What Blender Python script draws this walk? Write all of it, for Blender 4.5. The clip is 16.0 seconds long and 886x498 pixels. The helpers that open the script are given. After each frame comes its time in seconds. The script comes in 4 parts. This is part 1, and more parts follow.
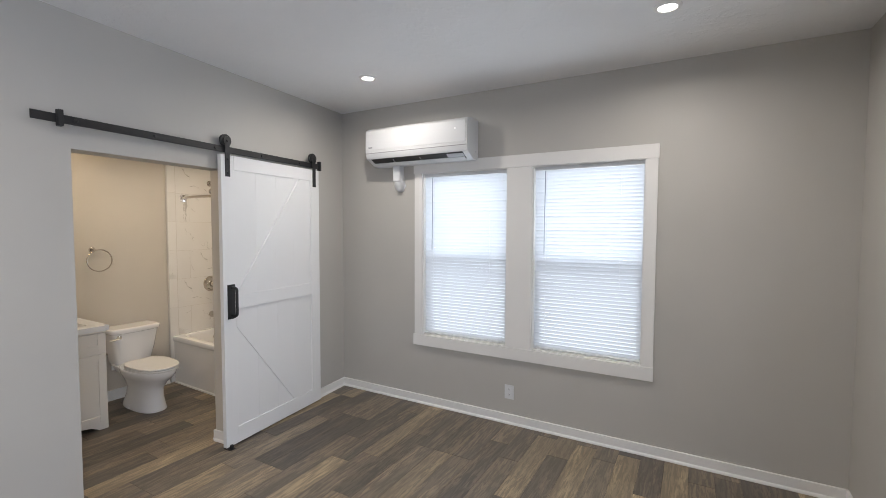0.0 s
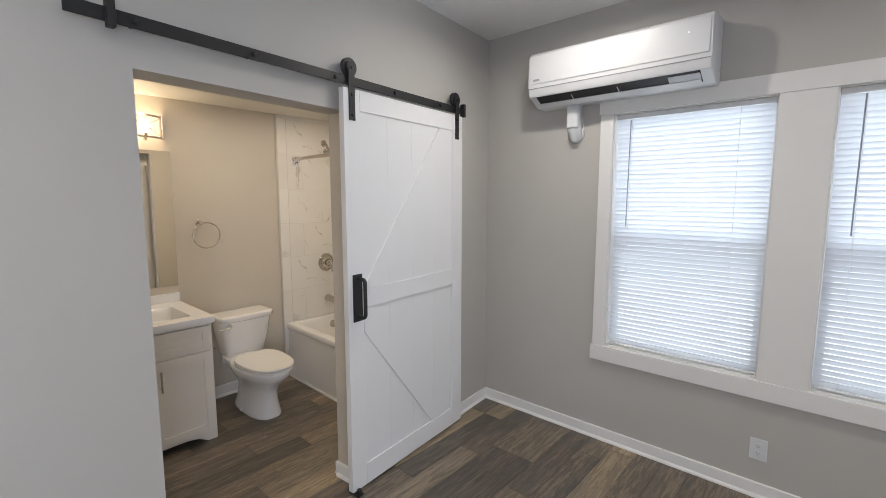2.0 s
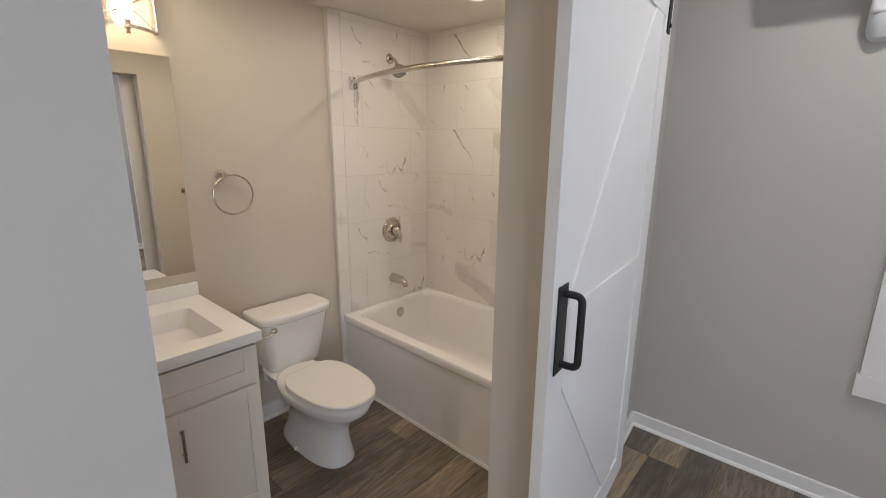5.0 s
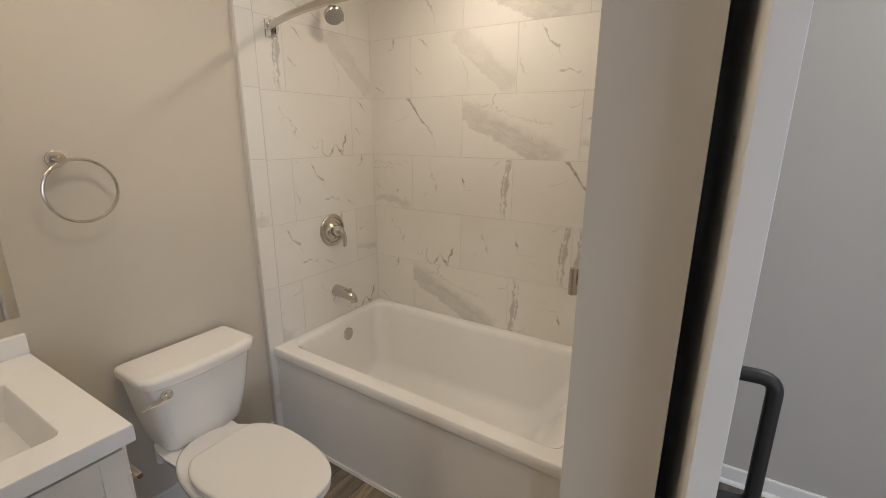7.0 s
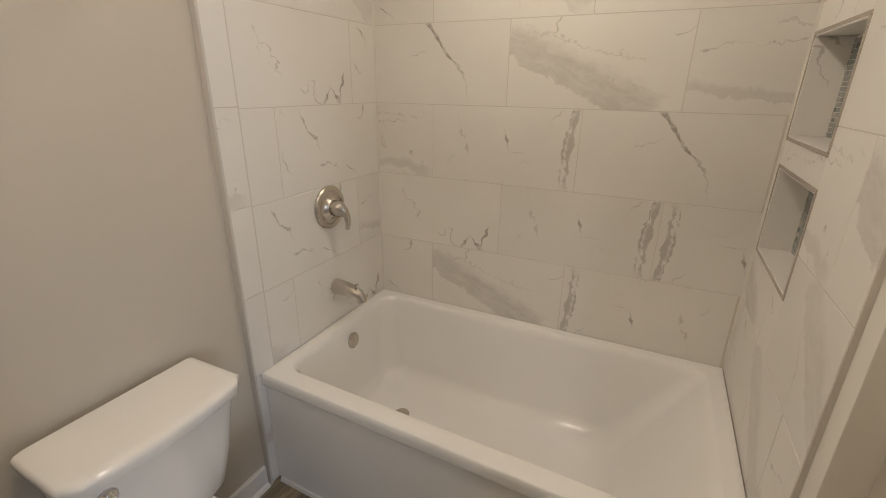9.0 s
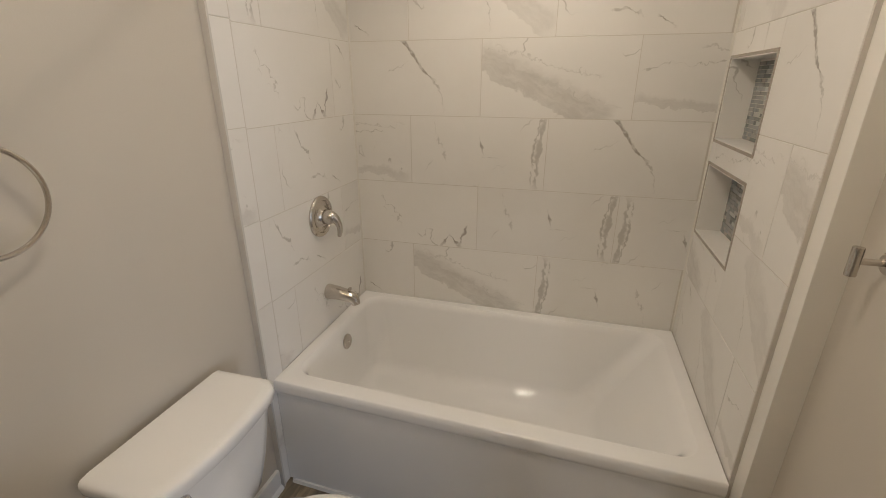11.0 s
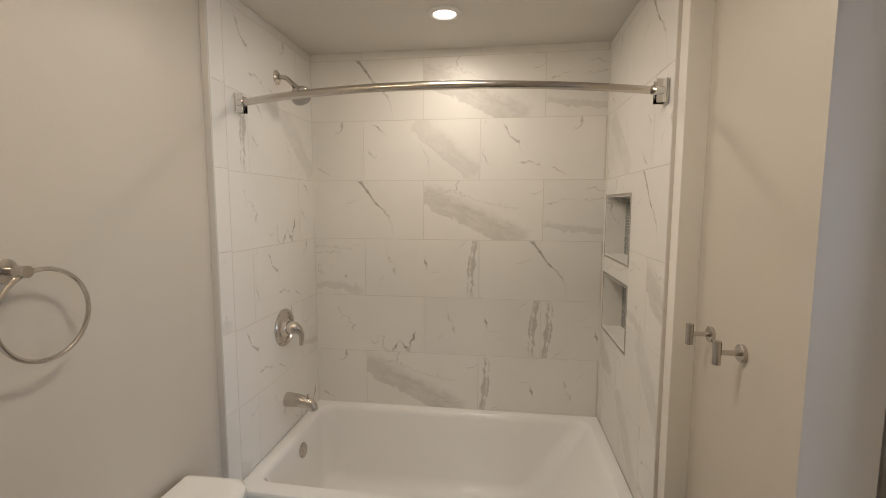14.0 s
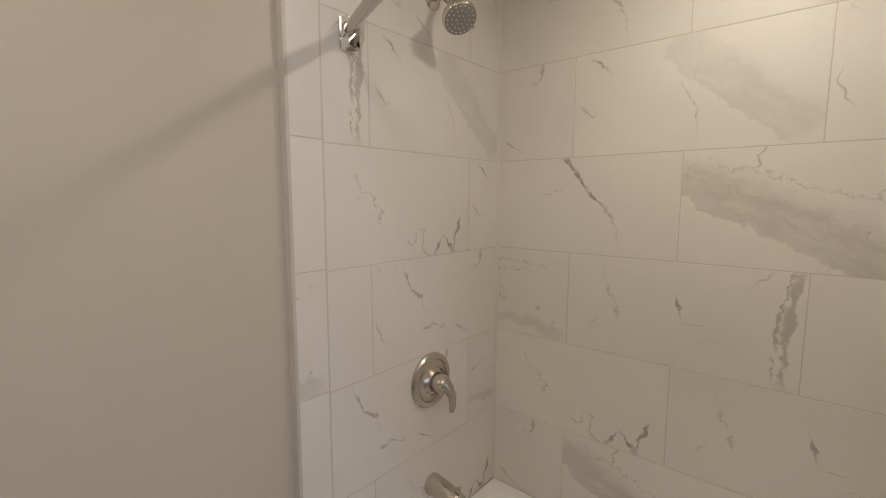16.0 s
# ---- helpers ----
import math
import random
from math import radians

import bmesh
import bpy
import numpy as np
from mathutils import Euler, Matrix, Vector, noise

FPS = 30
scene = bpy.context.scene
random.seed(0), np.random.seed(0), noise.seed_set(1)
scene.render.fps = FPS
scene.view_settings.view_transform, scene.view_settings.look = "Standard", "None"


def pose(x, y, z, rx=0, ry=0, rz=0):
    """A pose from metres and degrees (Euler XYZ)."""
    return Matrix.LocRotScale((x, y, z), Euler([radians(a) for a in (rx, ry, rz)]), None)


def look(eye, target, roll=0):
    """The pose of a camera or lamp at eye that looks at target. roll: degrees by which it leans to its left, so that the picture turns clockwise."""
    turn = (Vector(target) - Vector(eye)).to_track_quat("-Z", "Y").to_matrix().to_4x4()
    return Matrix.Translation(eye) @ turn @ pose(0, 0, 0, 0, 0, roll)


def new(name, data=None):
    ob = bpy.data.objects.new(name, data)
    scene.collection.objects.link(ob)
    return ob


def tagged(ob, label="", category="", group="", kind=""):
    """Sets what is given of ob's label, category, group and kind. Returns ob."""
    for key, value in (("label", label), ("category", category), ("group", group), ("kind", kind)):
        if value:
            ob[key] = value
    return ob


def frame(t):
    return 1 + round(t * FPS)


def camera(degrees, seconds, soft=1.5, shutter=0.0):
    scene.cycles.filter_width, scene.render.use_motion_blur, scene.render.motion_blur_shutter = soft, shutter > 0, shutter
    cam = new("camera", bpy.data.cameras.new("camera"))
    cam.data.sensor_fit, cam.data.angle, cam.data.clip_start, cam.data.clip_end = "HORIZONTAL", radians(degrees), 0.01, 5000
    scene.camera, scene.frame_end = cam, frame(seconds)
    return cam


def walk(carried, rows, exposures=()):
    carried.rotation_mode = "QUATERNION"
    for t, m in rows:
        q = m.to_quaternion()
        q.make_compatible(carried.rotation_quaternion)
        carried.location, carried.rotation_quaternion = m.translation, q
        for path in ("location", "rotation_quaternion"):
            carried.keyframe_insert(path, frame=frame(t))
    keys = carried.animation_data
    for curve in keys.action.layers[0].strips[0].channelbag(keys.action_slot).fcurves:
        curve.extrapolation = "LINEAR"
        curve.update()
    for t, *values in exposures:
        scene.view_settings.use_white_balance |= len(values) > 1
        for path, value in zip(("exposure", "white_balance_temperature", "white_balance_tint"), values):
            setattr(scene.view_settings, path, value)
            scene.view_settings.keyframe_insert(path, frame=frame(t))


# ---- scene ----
cam = camera(90.1, 16.0, soft=0.9)
PATH = [
    (0, (-0.264, -0.06, 1.68), (-1.251, 1.677, 1.581), 0.2),
    (0.5, (-0.434, 0.194, 1.669), (-1.58, 1.83, 1.562), 0.2),
    (1, (-0.751, 0.344, 1.668), (-1.976, 1.918, 1.521), -0.0),
    (1.5, (-1.075, 0.455, 1.668), (-2.349, 1.986, 1.481), 0.0),
    (2, (-1.37, 0.586, 1.653), (-2.695, 2.066, 1.422), 0.0),
    (2.5, (-1.655, 0.715, 1.645), (-3.036, 2.133, 1.364), -0.1),
    (3, (-1.939, 0.777, 1.642), (-3.359, 2.145, 1.308), 0.0),
    (3.5, (-2.186, 0.834, 1.636), (-3.622, 2.173, 1.254), 0.0),
    (3.7, (-2.277, 0.863, 1.627), (-3.715, 2.195, 1.231), 0.0),
    (5.8, (-3.006, 1.045, 1.594), (-4.156, 2.612, 1.121), 0.5),
    (6, (-3.066, 1.094, 1.579), (-4.187, 2.682, 1.107), 0.4),
    (6.5, (-3.189, 1.235, 1.571), (-4.263, 2.85, 1.083), 0.4),
    (7, (-3.327, 1.332, 1.547), (-4.346, 2.974, 1.033), 0.2),
    (7.5, (-3.444, 1.462, 1.527), (-4.452, 3.1, 0.98), 0.0),
    (8, (-3.629, 1.575, 1.526), (-4.578, 3.225, 0.913), 0.4),
    (8.5, (-3.797, 1.668, 1.484), (-4.682, 3.333, 0.817), 0.6),
    (10.8, (-4.116, 1.476, 1.550), (-4.656, 3.262, 0.824), 0.2),
    (11, (-4.100, 1.435, 1.557), (-4.615, 3.234, 0.851), 0.1),
    (11.5, (-4.079, 1.293, 1.57), (-4.511, 3.155, 0.98), 0.2),
    (12, (-4.067, 1.152, 1.589), (-4.447, 3.059, 1.123), -0.0),
    (12.5, (-4.084, 1.031, 1.603), (-4.396, 2.974, 1.249), -0.0),
    (13, (-4.094, 0.975, 1.601), (-4.37, 2.936, 1.323), 0.0),
    (13.5, (-4.1, 0.975, 1.597), (-4.357, 2.946, 1.373), 0.2),
    (14, (-4.085, 1.11, 1.597), (-4.351, 3.083, 1.399), 0.1),
    (14.5, (-4.1, 1.323, 1.587), (-4.483, 3.277, 1.399), 0.0),
    (15, (-4.131, 1.592, 1.586), (-4.772, 3.476, 1.391), 0.0),
    (15.5, (-4.164, 1.825, 1.57), (-5.118, 3.574, 1.392), 0.4),
    (16, (-4.2, 2.03, 1.596), (-5.485, 3.545, 1.364), 0.1),
]
EXPOSURES = [(0.0, 0.03, 6400, 10), (3.7, -0.06, 6350, 10), (6.0, -0.02, 6200, 10), (8.5, -0.12, 6300, 10), (11.0, -0.12, 6150, 10), (13.0, -0.07, 6050, 10), (15.0, -0.20, 6050, 10), (16.0, -0.34, 6100, 10)]
walk(cam, [(t, look(eye, target, roll)) for t, eye, target, roll in PATH], EXPOSURES)

# ---- light ----
world = bpy.data.worlds.new("sky")
scene.world = world
world.use_nodes = True
wt = world.node_tree
sky = wt.nodes.new("ShaderNodeTexSky")
sky.sky_type, sky.sun_disc = "NISHITA", False
sky.sun_elevation, sky.sun_rotation = radians(50), radians(140)
wt.links.new(sky.outputs[0], wt.nodes["Background"].inputs[0])
wt.nodes["Background"].inputs[1].default_value = 0.12


def lamp(name, kind, m, power, colour, size=0.1, size_y=None, spread=None):
    data = bpy.data.lights.new(name, kind)
    data.energy, data.color = power, colour
    if kind == "AREA":
        data.size = size
        if size_y:
            data.shape, data.size_y = "RECTANGLE", size_y
        else:
            data.shape = "DISK"
        if spread:
            data.spread = radians(spread)
    elif kind == "POINT":
        data.shadow_soft_size = size
    ob = new(name, data)
    ob.matrix_world = m
    return ob


DAY, WARM, COOL = (0.84, 0.92, 1.0), (1.0, 0.75, 0.48), (1.0, 0.86, 0.69)
CEIL, BCEIL = 2.845, 2.378
XE, YS = 0.60, -1.6          # the room's other walls
# the sky's light in the two window openings
for wx in (-2.06, -1.0):
    lamp("window_light", "AREA", pose(wx, 3.72, 1.42, -90, 0, 0), 16.5, DAY, 0.95, 1.6)
# added cool fill from an unseen east opening, to brighten the barn-door wall
lamp("window_light", "AREA", pose(XE + 0.14, -0.45, 1.42, 0, 90, 0), 52, (0.72, 0.815, 1.0), 1.5, 1.7)
# room downlights, bathroom panel, shower downlight, vanity bulbs
# the pair at y -0.3 is unseen, added to fill the room from behind
for lx, ly, watts in ((-2.52, 2.71, 11.0), (-0.42, 2.60, 11.0), (-2.5, -0.3, 14.0), (-0.5, -0.3, 14.0)):
    lamp("downlight_lamp", "AREA", pose(lx, ly, CEIL - 0.012), watts, (1.0, 0.92, 0.84), 0.08, spread=166)
lamp("panel_lamp", "AREA", pose(-4.31, 2.06, BCEIL - 0.02), 5.7, COOL, 0.21, 0.21)
lamp("shower_lamp", "AREA", pose(-4.333, 2.985, BCEIL - 0.012), 4.3, (1.0, 0.835, 0.65), 0.09)

# ---- materials ----
def mat(name, base=(0.8, 0.8, 0.8), rough=0.5, metal=0.0):
    m = bpy.data.materials.new(name)
    m.use_nodes = True
    b = m.node_tree.nodes["Principled BSDF"]
    b.inputs["Base Color"].default_value = (*base, 1)
    b.inputs["Roughness"].default_value = rough
    b.inputs["Metallic"].default_value = metal
    return m


def nd(m, kind, **kw):
    n = m.node_tree.nodes.new(kind)
    for k, v in kw.items():
        n.inputs[k.replace("_", " ")].default_value = v
    return n


def ln(m, a, b):
    m.node_tree.links.new(a, b)


def bsdf(m):
    return m.node_tree.nodes["Principled BSDF"]


def ramp(m, fac, stops):
    r = m.node_tree.nodes.new("ShaderNodeValToRGB")
    while len(r.color_ramp.elements) < len(stops):
        r.color_ramp.elements.new(0.5)
    for e, (p, c) in zip(r.color_ramp.elements, stops):
        e.position, e.color = p, (*c, 1)
    ln(m, fac, r.inputs[0])
    return r.outputs[0]


def mixc(m, fac, a, b, mode="MIX"):
    n = m.node_tree.nodes.new("ShaderNodeMix")
    n.data_type, n.blend_type = "RGBA", mode
    for i, v in ((0, fac), (6, a), (7, b)):
        if hasattr(v, "is_linked"):
            ln(m, v, n.inputs[i])
        else:
            n.inputs[i].default_value = v if i == 0 else (*v, 1)
    return n.outputs[2]


def maths(m, op, a, b=0.0, c=0.0, clamp=False):
    n = m.node_tree.nodes.new("ShaderNodeMath")
    n.operation, n.use_clamp = op, clamp
    for i, v in enumerate((a, b, c)):
        if hasattr(v, "is_linked"):
            ln(m, v, n.inputs[i])
        else:
            n.inputs[i].default_value = v
    return n.outputs[0]


def coords(m):
    return m.node_tree.nodes.new("ShaderNodeTexCoord").outputs["Object"]


def noisy(m, vec, scale, detail=3.0, rough=0.5):
    n = nd(m, "ShaderNodeTexNoise", Scale=scale, Detail=detail, Roughness=rough)
    ln(m, vec, n.inputs["Vector"])
    return n.outputs["Fac"]


def bump(m, height, strength, dist=0.002):
    n = nd(m, "ShaderNodeBump", Strength=strength, Distance=dist)
    ln(m, height, n.inputs["Height"])
    ln(m, n.outputs[0], bsdf(m).inputs["Normal"])


def painted(name, base, rough, grain=260, strength=0.15, vary=0.05):
    """Paint with faint roller stipple and slow unevenness."""
    m = mat(name, base, rough)
    v = coords(m)
    dark = tuple(c * (1 - vary) for c in base)
    ln(m, mixc(m, noisy(m, v, 2.2, 4), dark, tuple(min(1, c * (1 + vary * 0.6)) for c in base)), bsdf(m).inputs["Base Color"])
    bump(m, noisy(m, v, grain, 2), strength, 0.001)
    r = maths(m, "MULTIPLY_ADD", noisy(m, v, 6.0, 3), 0.2, rough - 0.1)
    ln(m, r, bsdf(m).inputs["Roughness"])
    return m


M_WALL = painted("greige_wall_paint", (0.503, 0.486, 0.453), 0.55)
M_BWALL = painted("bathroom_wall_paint", (0.60, 0.552, 0.478), 0.42)
M_TRIM = painted("white_trim_paint", (0.80, 0.79, 0.77), 0.35, 120, 0.05, 0.02)
M_DOOR = painted("white_door_paint", (0.82, 0.82, 0.82), 0.38, 90, 0.10, 0.02)
M_CAB = painted("cabinet_paint", (0.83, 0.80, 0.74), 0.38, 120, 0.04, 0.02)
M_BCEIL = painted("bathroom_ceiling_paint", (0.70, 0.67, 0.62), 0.6, 200, 0.2)
M_CEIL = painted("textured_ceiling_paint", (0.82, 0.82, 0.83), 0.7)
# skip-trowel texture of the room's ceiling
_v = coords(M_CEIL)
_h = ramp(M_CEIL, noisy(M_CEIL, _v, 16, 5, 0.6), [(0.50, (0, 0, 0)), (0.60, (1, 1, 1))])
bump(M_CEIL, _h, 0.35, 0.004)
M_BLACK = painted("black_powder_coat", (0.018, 0.018, 0.019), 0.48, 500, 0.2, 0.2)
M_PLASTIC = mat("white_plastic", (0.70, 0.71, 0.72), 0.36)
M_DARK = mat("dark_plastic_and_hole_shade", (0.012, 0.012, 0.013), 0.5)
M_PORC = mat("white_porcelain", (0.86, 0.855, 0.845), 0.06)
bsdf(M_PORC).inputs["Coat Weight"].default_value = 0.4
M_ACRYL = mat("white_tub_enamel", (0.87, 0.862, 0.848), 0.09)
M_NICKEL = mat("brushed_nickel", (0.58, 0.54, 0.49), 0.24, 1.0)
_v = coords(M_NICKEL)
bump(M_NICKEL, noisy(M_NICKEL, _v, 900, 2), 0.05, 0.0005)
M_CHROME = mat("chrome", (0.80, 0.79, 0.77), 0.08, 1.0)
M_GROUT = painted("grout", (0.66, 0.62, 0.56), 0.8)
M_MIRROR = mat("mirror_silver", (0.92, 0.93, 0.92), 0.01, 1.0)
M_GLASS = mat("window_glass", (1, 1, 1), 0.02)
bsdf(M_GLASS).inputs["Transmission Weight"].default_value = 1.0
bsdf(M_GLASS).inputs["IOR"].default_value = 1.45


def glowing(name, colour, strength):
    m = mat(name, (0.8, 0.8, 0.8), 0.5)
    bsdf(m).inputs["Emission Color"].default_value = (*colour, 1)
    bsdf(m).inputs["Emission Strength"].default_value = strength
    return m


M_LED = glowing("lit_diffuser", (1.0, 0.95, 0.88), 9.0)
M_LEDW = glowing("lit_warm_diffuser", (1.0, 0.87, 0.70), 6.0)

# ---- mesh helpers ----
def empty(name, at=(0, 0, 0)):
    ob = new(name)
    ob.empty_display_size = 0.05
    ob.location = at
    return ob


def part(name, bm, material, parent=None, label="", smooth=35, m=None):
    """One bmesh, in world metres (moved by m), as one mesh object under a thing or a part."""
    if m:
        bm.transform(m)
    me = bpy.data.meshes.new(name)
    bmesh.ops.recalc_face_normals(bm, faces=bm.faces[:])
    bm.to_mesh(me)
    bm.free()
    me.materials.append(material)
    if smooth:
        me.polygons.foreach_set("use_smooth", [True] * len(me.polygons))
        me.set_sharp_from_angle(angle=radians(smooth))
    ob = new(name, me)
    if smooth:
        ob.modifiers.new("even_normals", "WEIGHTED_NORMAL").keep_sharp = True
    if parent:
        ob.parent = parent
        if not parent.parent:
            ob.matrix_parent_inverse = Matrix.Translation(-parent.location)
    if label:
        ob["label"] = label
    return ob


def boxes(*spans, bevel=0.0, seg=2):
    """A bmesh of boxes (x0, x1, y0, y1, z0, z1)."""
    bm = bmesh.new()
    for x0, x1, y0, y1, z0, z1 in spans:
        t = bmesh.new()
        bmesh.ops.create_cube(t, size=1)
        for v in t.verts:
            v.co = Vector(((x0 + x1) / 2 + v.co.x * (x1 - x0), (y0 + y1) / 2 + v.co.y * (y1 - y0), (z0 + z1) / 2 + v.co.z * (z1 - z0)))
        if bevel:
            bmesh.ops.bevel(t, geom=t.edges[:], offset=bevel, segments=seg, affect="EDGES", profile=0.5)
        join(bm, t)
    return bm


def join(bm, other):
    me = bpy.data.meshes.new("tmp")
    other.to_mesh(me)
    other.free()
    bm.from_mesh(me)
    bpy.data.meshes.remove(me)
    return bm


def turned(profile, m=Matrix(), n=32, shape=None):
    """A lathe: (radius, height) pairs turned about z, then set by m. shape: (sx, sy) squeeze."""
    bm = bmesh.new()
    rings = []
    for r, h in profile:
        rings.append([bm.verts.new((r * math.cos(2 * math.pi * i / n), r * math.sin(2 * math.pi * i / n), h)) for i in range(n)])
    for a, b in zip(rings, rings[1:]):
        for i in range(n):
            bm.faces.new((a[i], a[(i + 1) % n], b[(i + 1) % n], b[i]))
    for ring, flip in ((rings[0], True), (rings[-1], False)):
        if profile[0 if flip else -1][0] > 1e-5:
            bm.faces.new(ring[::-1] if flip else ring)
    bmesh.ops.remove_doubles(bm, verts=bm.verts[:], dist=1e-6)
    bm.transform(m)
    return bm


def tube(points, radius, n=14, cap=True):
    """A round tube swept along points; radius a number or one a point."""
    pts = [Vector(p) for p in points]
    rad = radius if isinstance(radius, (list, tuple)) else [radius] * len(pts)
    bm = bmesh.new()
    rings, side = [], None
    for i, p in enumerate(pts):
        d = (pts[min(i + 1, len(pts) - 1)] - pts[max(i - 1, 0)]).normalized()
        if side is None:
            side = d.orthogonal().normalized()
        side = (side - d * side.dot(d)).normalized()
        up = d.cross(side)
        rings.append([bm.verts.new(p + rad[i] * (math.cos(2 * math.pi * k / n) * side + math.sin(2 * math.pi * k / n) * up)) for k in range(n)])
    for a, b in zip(rings, rings[1:]):
        for k in range(n):
            bm.faces.new((a[k], a[(k + 1) % n], b[(k + 1) % n], b[k]))
    if cap:
        bm.faces.new(rings[0][::-1])
        bm.faces.new(rings[-1])
    return bm


def bent(points, r=0.02, steps=6):
    """Points with their corners rounded off."""
    pts = [Vector(p) for p in points]
    out = [pts[0]]
    for a, b, c in zip(pts, pts[1:], pts[2:]):
        u, w = (a - b).normalized(), (c - b).normalized()
        for i in range(steps + 1):
            t = i / steps
            p, q = b + u * r * (1 - t), b + w * r * t
            out.append(p.lerp(q, t))
    return out + [pts[-1]]


def loft(rings, cap=True):
    bm = bmesh.new()
    vs = [[bm.verts.new(p) for p in ring] for ring in rings]
    for a, b in zip(vs, vs[1:]):
        n = len(a)
        for i in range(n):
            bm.faces.new((a[i], a[(i + 1) % n], b[(i + 1) % n], b[i]))
    if cap:
        bm.faces.new(vs[0][::-1])
        bm.faces.new(vs[-1])
    return bm


def rounded(cx, cy, z, hx, hy, power=2.0, n=40, egg=0.0):
    """A superellipse ring; egg draws its +x end out."""
    ring = []
    for i in range(n):
        a = 2 * math.pi * i / n
        c, s = math.cos(a), math.sin(a)
        x, y = math.copysign(abs(c) ** (2 / power), c), math.copysign(abs(s) ** (2 / power), s)
        ring.append((cx + hx * x, cy + hy * y * (1 - egg * x), z))
    return ring


# ---- the shell ----
XR, XB = -3.35, -3.505       # the barn-door wall before its turn: room face, bathroom face
XP, YW = -5.118, 3.46         # plumbing wall, window wall
OY0, OY1, OZ = 1.058, 2.037, 2.104
XT, YT, XN = -5.10, 3.40, -3.580   # tile faces: plumbing side, long side, niche side
TY = 2.562                   # where the tile ends
# the barn-door wall stands five degrees out of square
BW = Matrix.Translation((XR, 2.1, 0)) @ pose(0, 0, 0, 0, 0, 5.1) @ Matrix.Translation((-XR, -2.1, 0))


def shell(name, bm, material, label, category, m=None):
    return tagged(part(name, bm, material, m=m), label, category, kind="structure")


W_OPEN = ((-2.484, -1.638), (-1.424, -0.577))
WZ0, WZ1 = 0.660, 2.182
YO = YW + 0.14
shell("wall_north", boxes((-3.7, W_OPEN[0][0], YW, YO, 0, CEIL), (W_OPEN[0][1], W_OPEN[1][0], YW, YO, WZ0, WZ1),
      (W_OPEN[1][1], XE, YW, YO, 0, CEIL), (W_OPEN[0][0], W_OPEN[1][1], YW, YO, 0, WZ0),
      (W_OPEN[0][0], W_OPEN[1][1], YW, YO, WZ1, CEIL)), M_WALL, "painted greige wall with two windows", "wall")
# the opening is made up, out of view, to let the fill lamp in
shell("wall_east", boxes((XE, XE + 0.1, YS - 0.1, -1.3, 0, CEIL), (XE, XE + 0.1, 0.4, YO, 0, CEIL), (XE, XE + 0.1, -1.3, 0.4, 0, 0.67), (XE, XE + 0.1, -1.3, 0.4, 2.15, CEIL)), M_WALL, "painted greige wall with an added unseen opening for light", "wall")
shell("wall_south", boxes((-3.3, XE, YS - 0.1, YS, 0, CEIL)), M_WALL, "plain painted greige wall", "wall")
XM = XB + 0.004
shell("wall_west", boxes((XM, XR, YS - 0.2, OY0, 0, CEIL), (XR - 0.05, XR, OY1 + 0.024, 2.505, 0, CEIL), (XM, XR, OY1, OY1 + 0.024, OZ, CEIL), (XR - 0.022, XR, 2.505, YW + 0.02, 0, CEIL), (XM, XR, OY0, OY1, OZ, CEIL)), M_WALL,
      "painted greige wall with a wide doorway", "wall", BW)
shell("wall_bathroom_east", boxes((XB, XM, 0.4, OY0, 0, BCEIL + .02), (XB, XM, OY0, OY1, OZ, BCEIL + .02)), M_BWALL,
      "painted warm grey bathroom wall beside the doorway", "wall", BW)
PIER = [(-3.499, 2.0235), (-3.3464, 2.0371), (-3.3500, 2.0660), (-3.40, 2.08), (-3.435, 2.520), (-3.505, 2.520)]     # jamb, room side, shower end
shell("wall_bathroom_pier", loft([[(x, y, z) for x, y in PIER] for z in (0, BCEIL + 0.02)]), M_BWALL, "painted warm grey bathroom wall with robe hooks", "wall")
shell("wall_bathroom_west", boxes((XP - 0.1, XP, 0.4, YT + 0.1, 0, BCEIL)), M_BWALL, "painted warm grey wall behind vanity and toilet", "wall")
shell("wall_bathroom_south", boxes((XP - 0.1, -3.3, 0.4, 0.5, 0, BCEIL)), M_BWALL, "plain painted bathroom wall", "wall")
shell("wall_shower_back", boxes((XP, -3.495, YT + 0.012, YT + 0.1, 0, BCEIL)), M_BWALL, "plain wall behind the shower tiles", "wall")
shell("ceiling_room", boxes((-3.7, XE + 0.1, YS - 0.1, YO, CEIL, CEIL + 0.1)), M_CEIL, "white ceiling with skip-trowel texture", "ceiling")
shell("ceiling_bathroom", loft([[(x, y, z) for x, y in ((-5.24, 0.4), (-3.28, 0.4), (-3.47, 2.5), (-3.50, 3.50), (-5.24, 3.50))] for z in (BCEIL, BCEIL + 0.1)]), M_BCEIL, "smooth painted bathroom ceiling", "ceiling")

# ---- windows ----
def slat_material():
    m = bpy.data.materials.new("blind_slat_vinyl")
    m.use_nodes = True
    t = m.node_tree
    t.nodes.clear()
    out = t.nodes.new("ShaderNodeOutputMaterial")
    d, tr, mx = t.nodes.new("ShaderNodeBsdfDiffuse"), t.nodes.new("ShaderNodeBsdfTranslucent"), t.nodes.new("ShaderNodeMixShader")
    d.inputs[0].default_value = (0.82, 0.83, 0.85, 1)
    tr.inputs[0].default_value = (0.80, 0.83, 0.88, 1)
    mx.inputs[0].default_value = 0.38
    t.links.new(d.outputs[0], mx.inputs[1])
    t.links.new(tr.outputs[0], mx.inputs[2])
    t.links.new(mx.outputs[0], out.inputs[0])
    return m


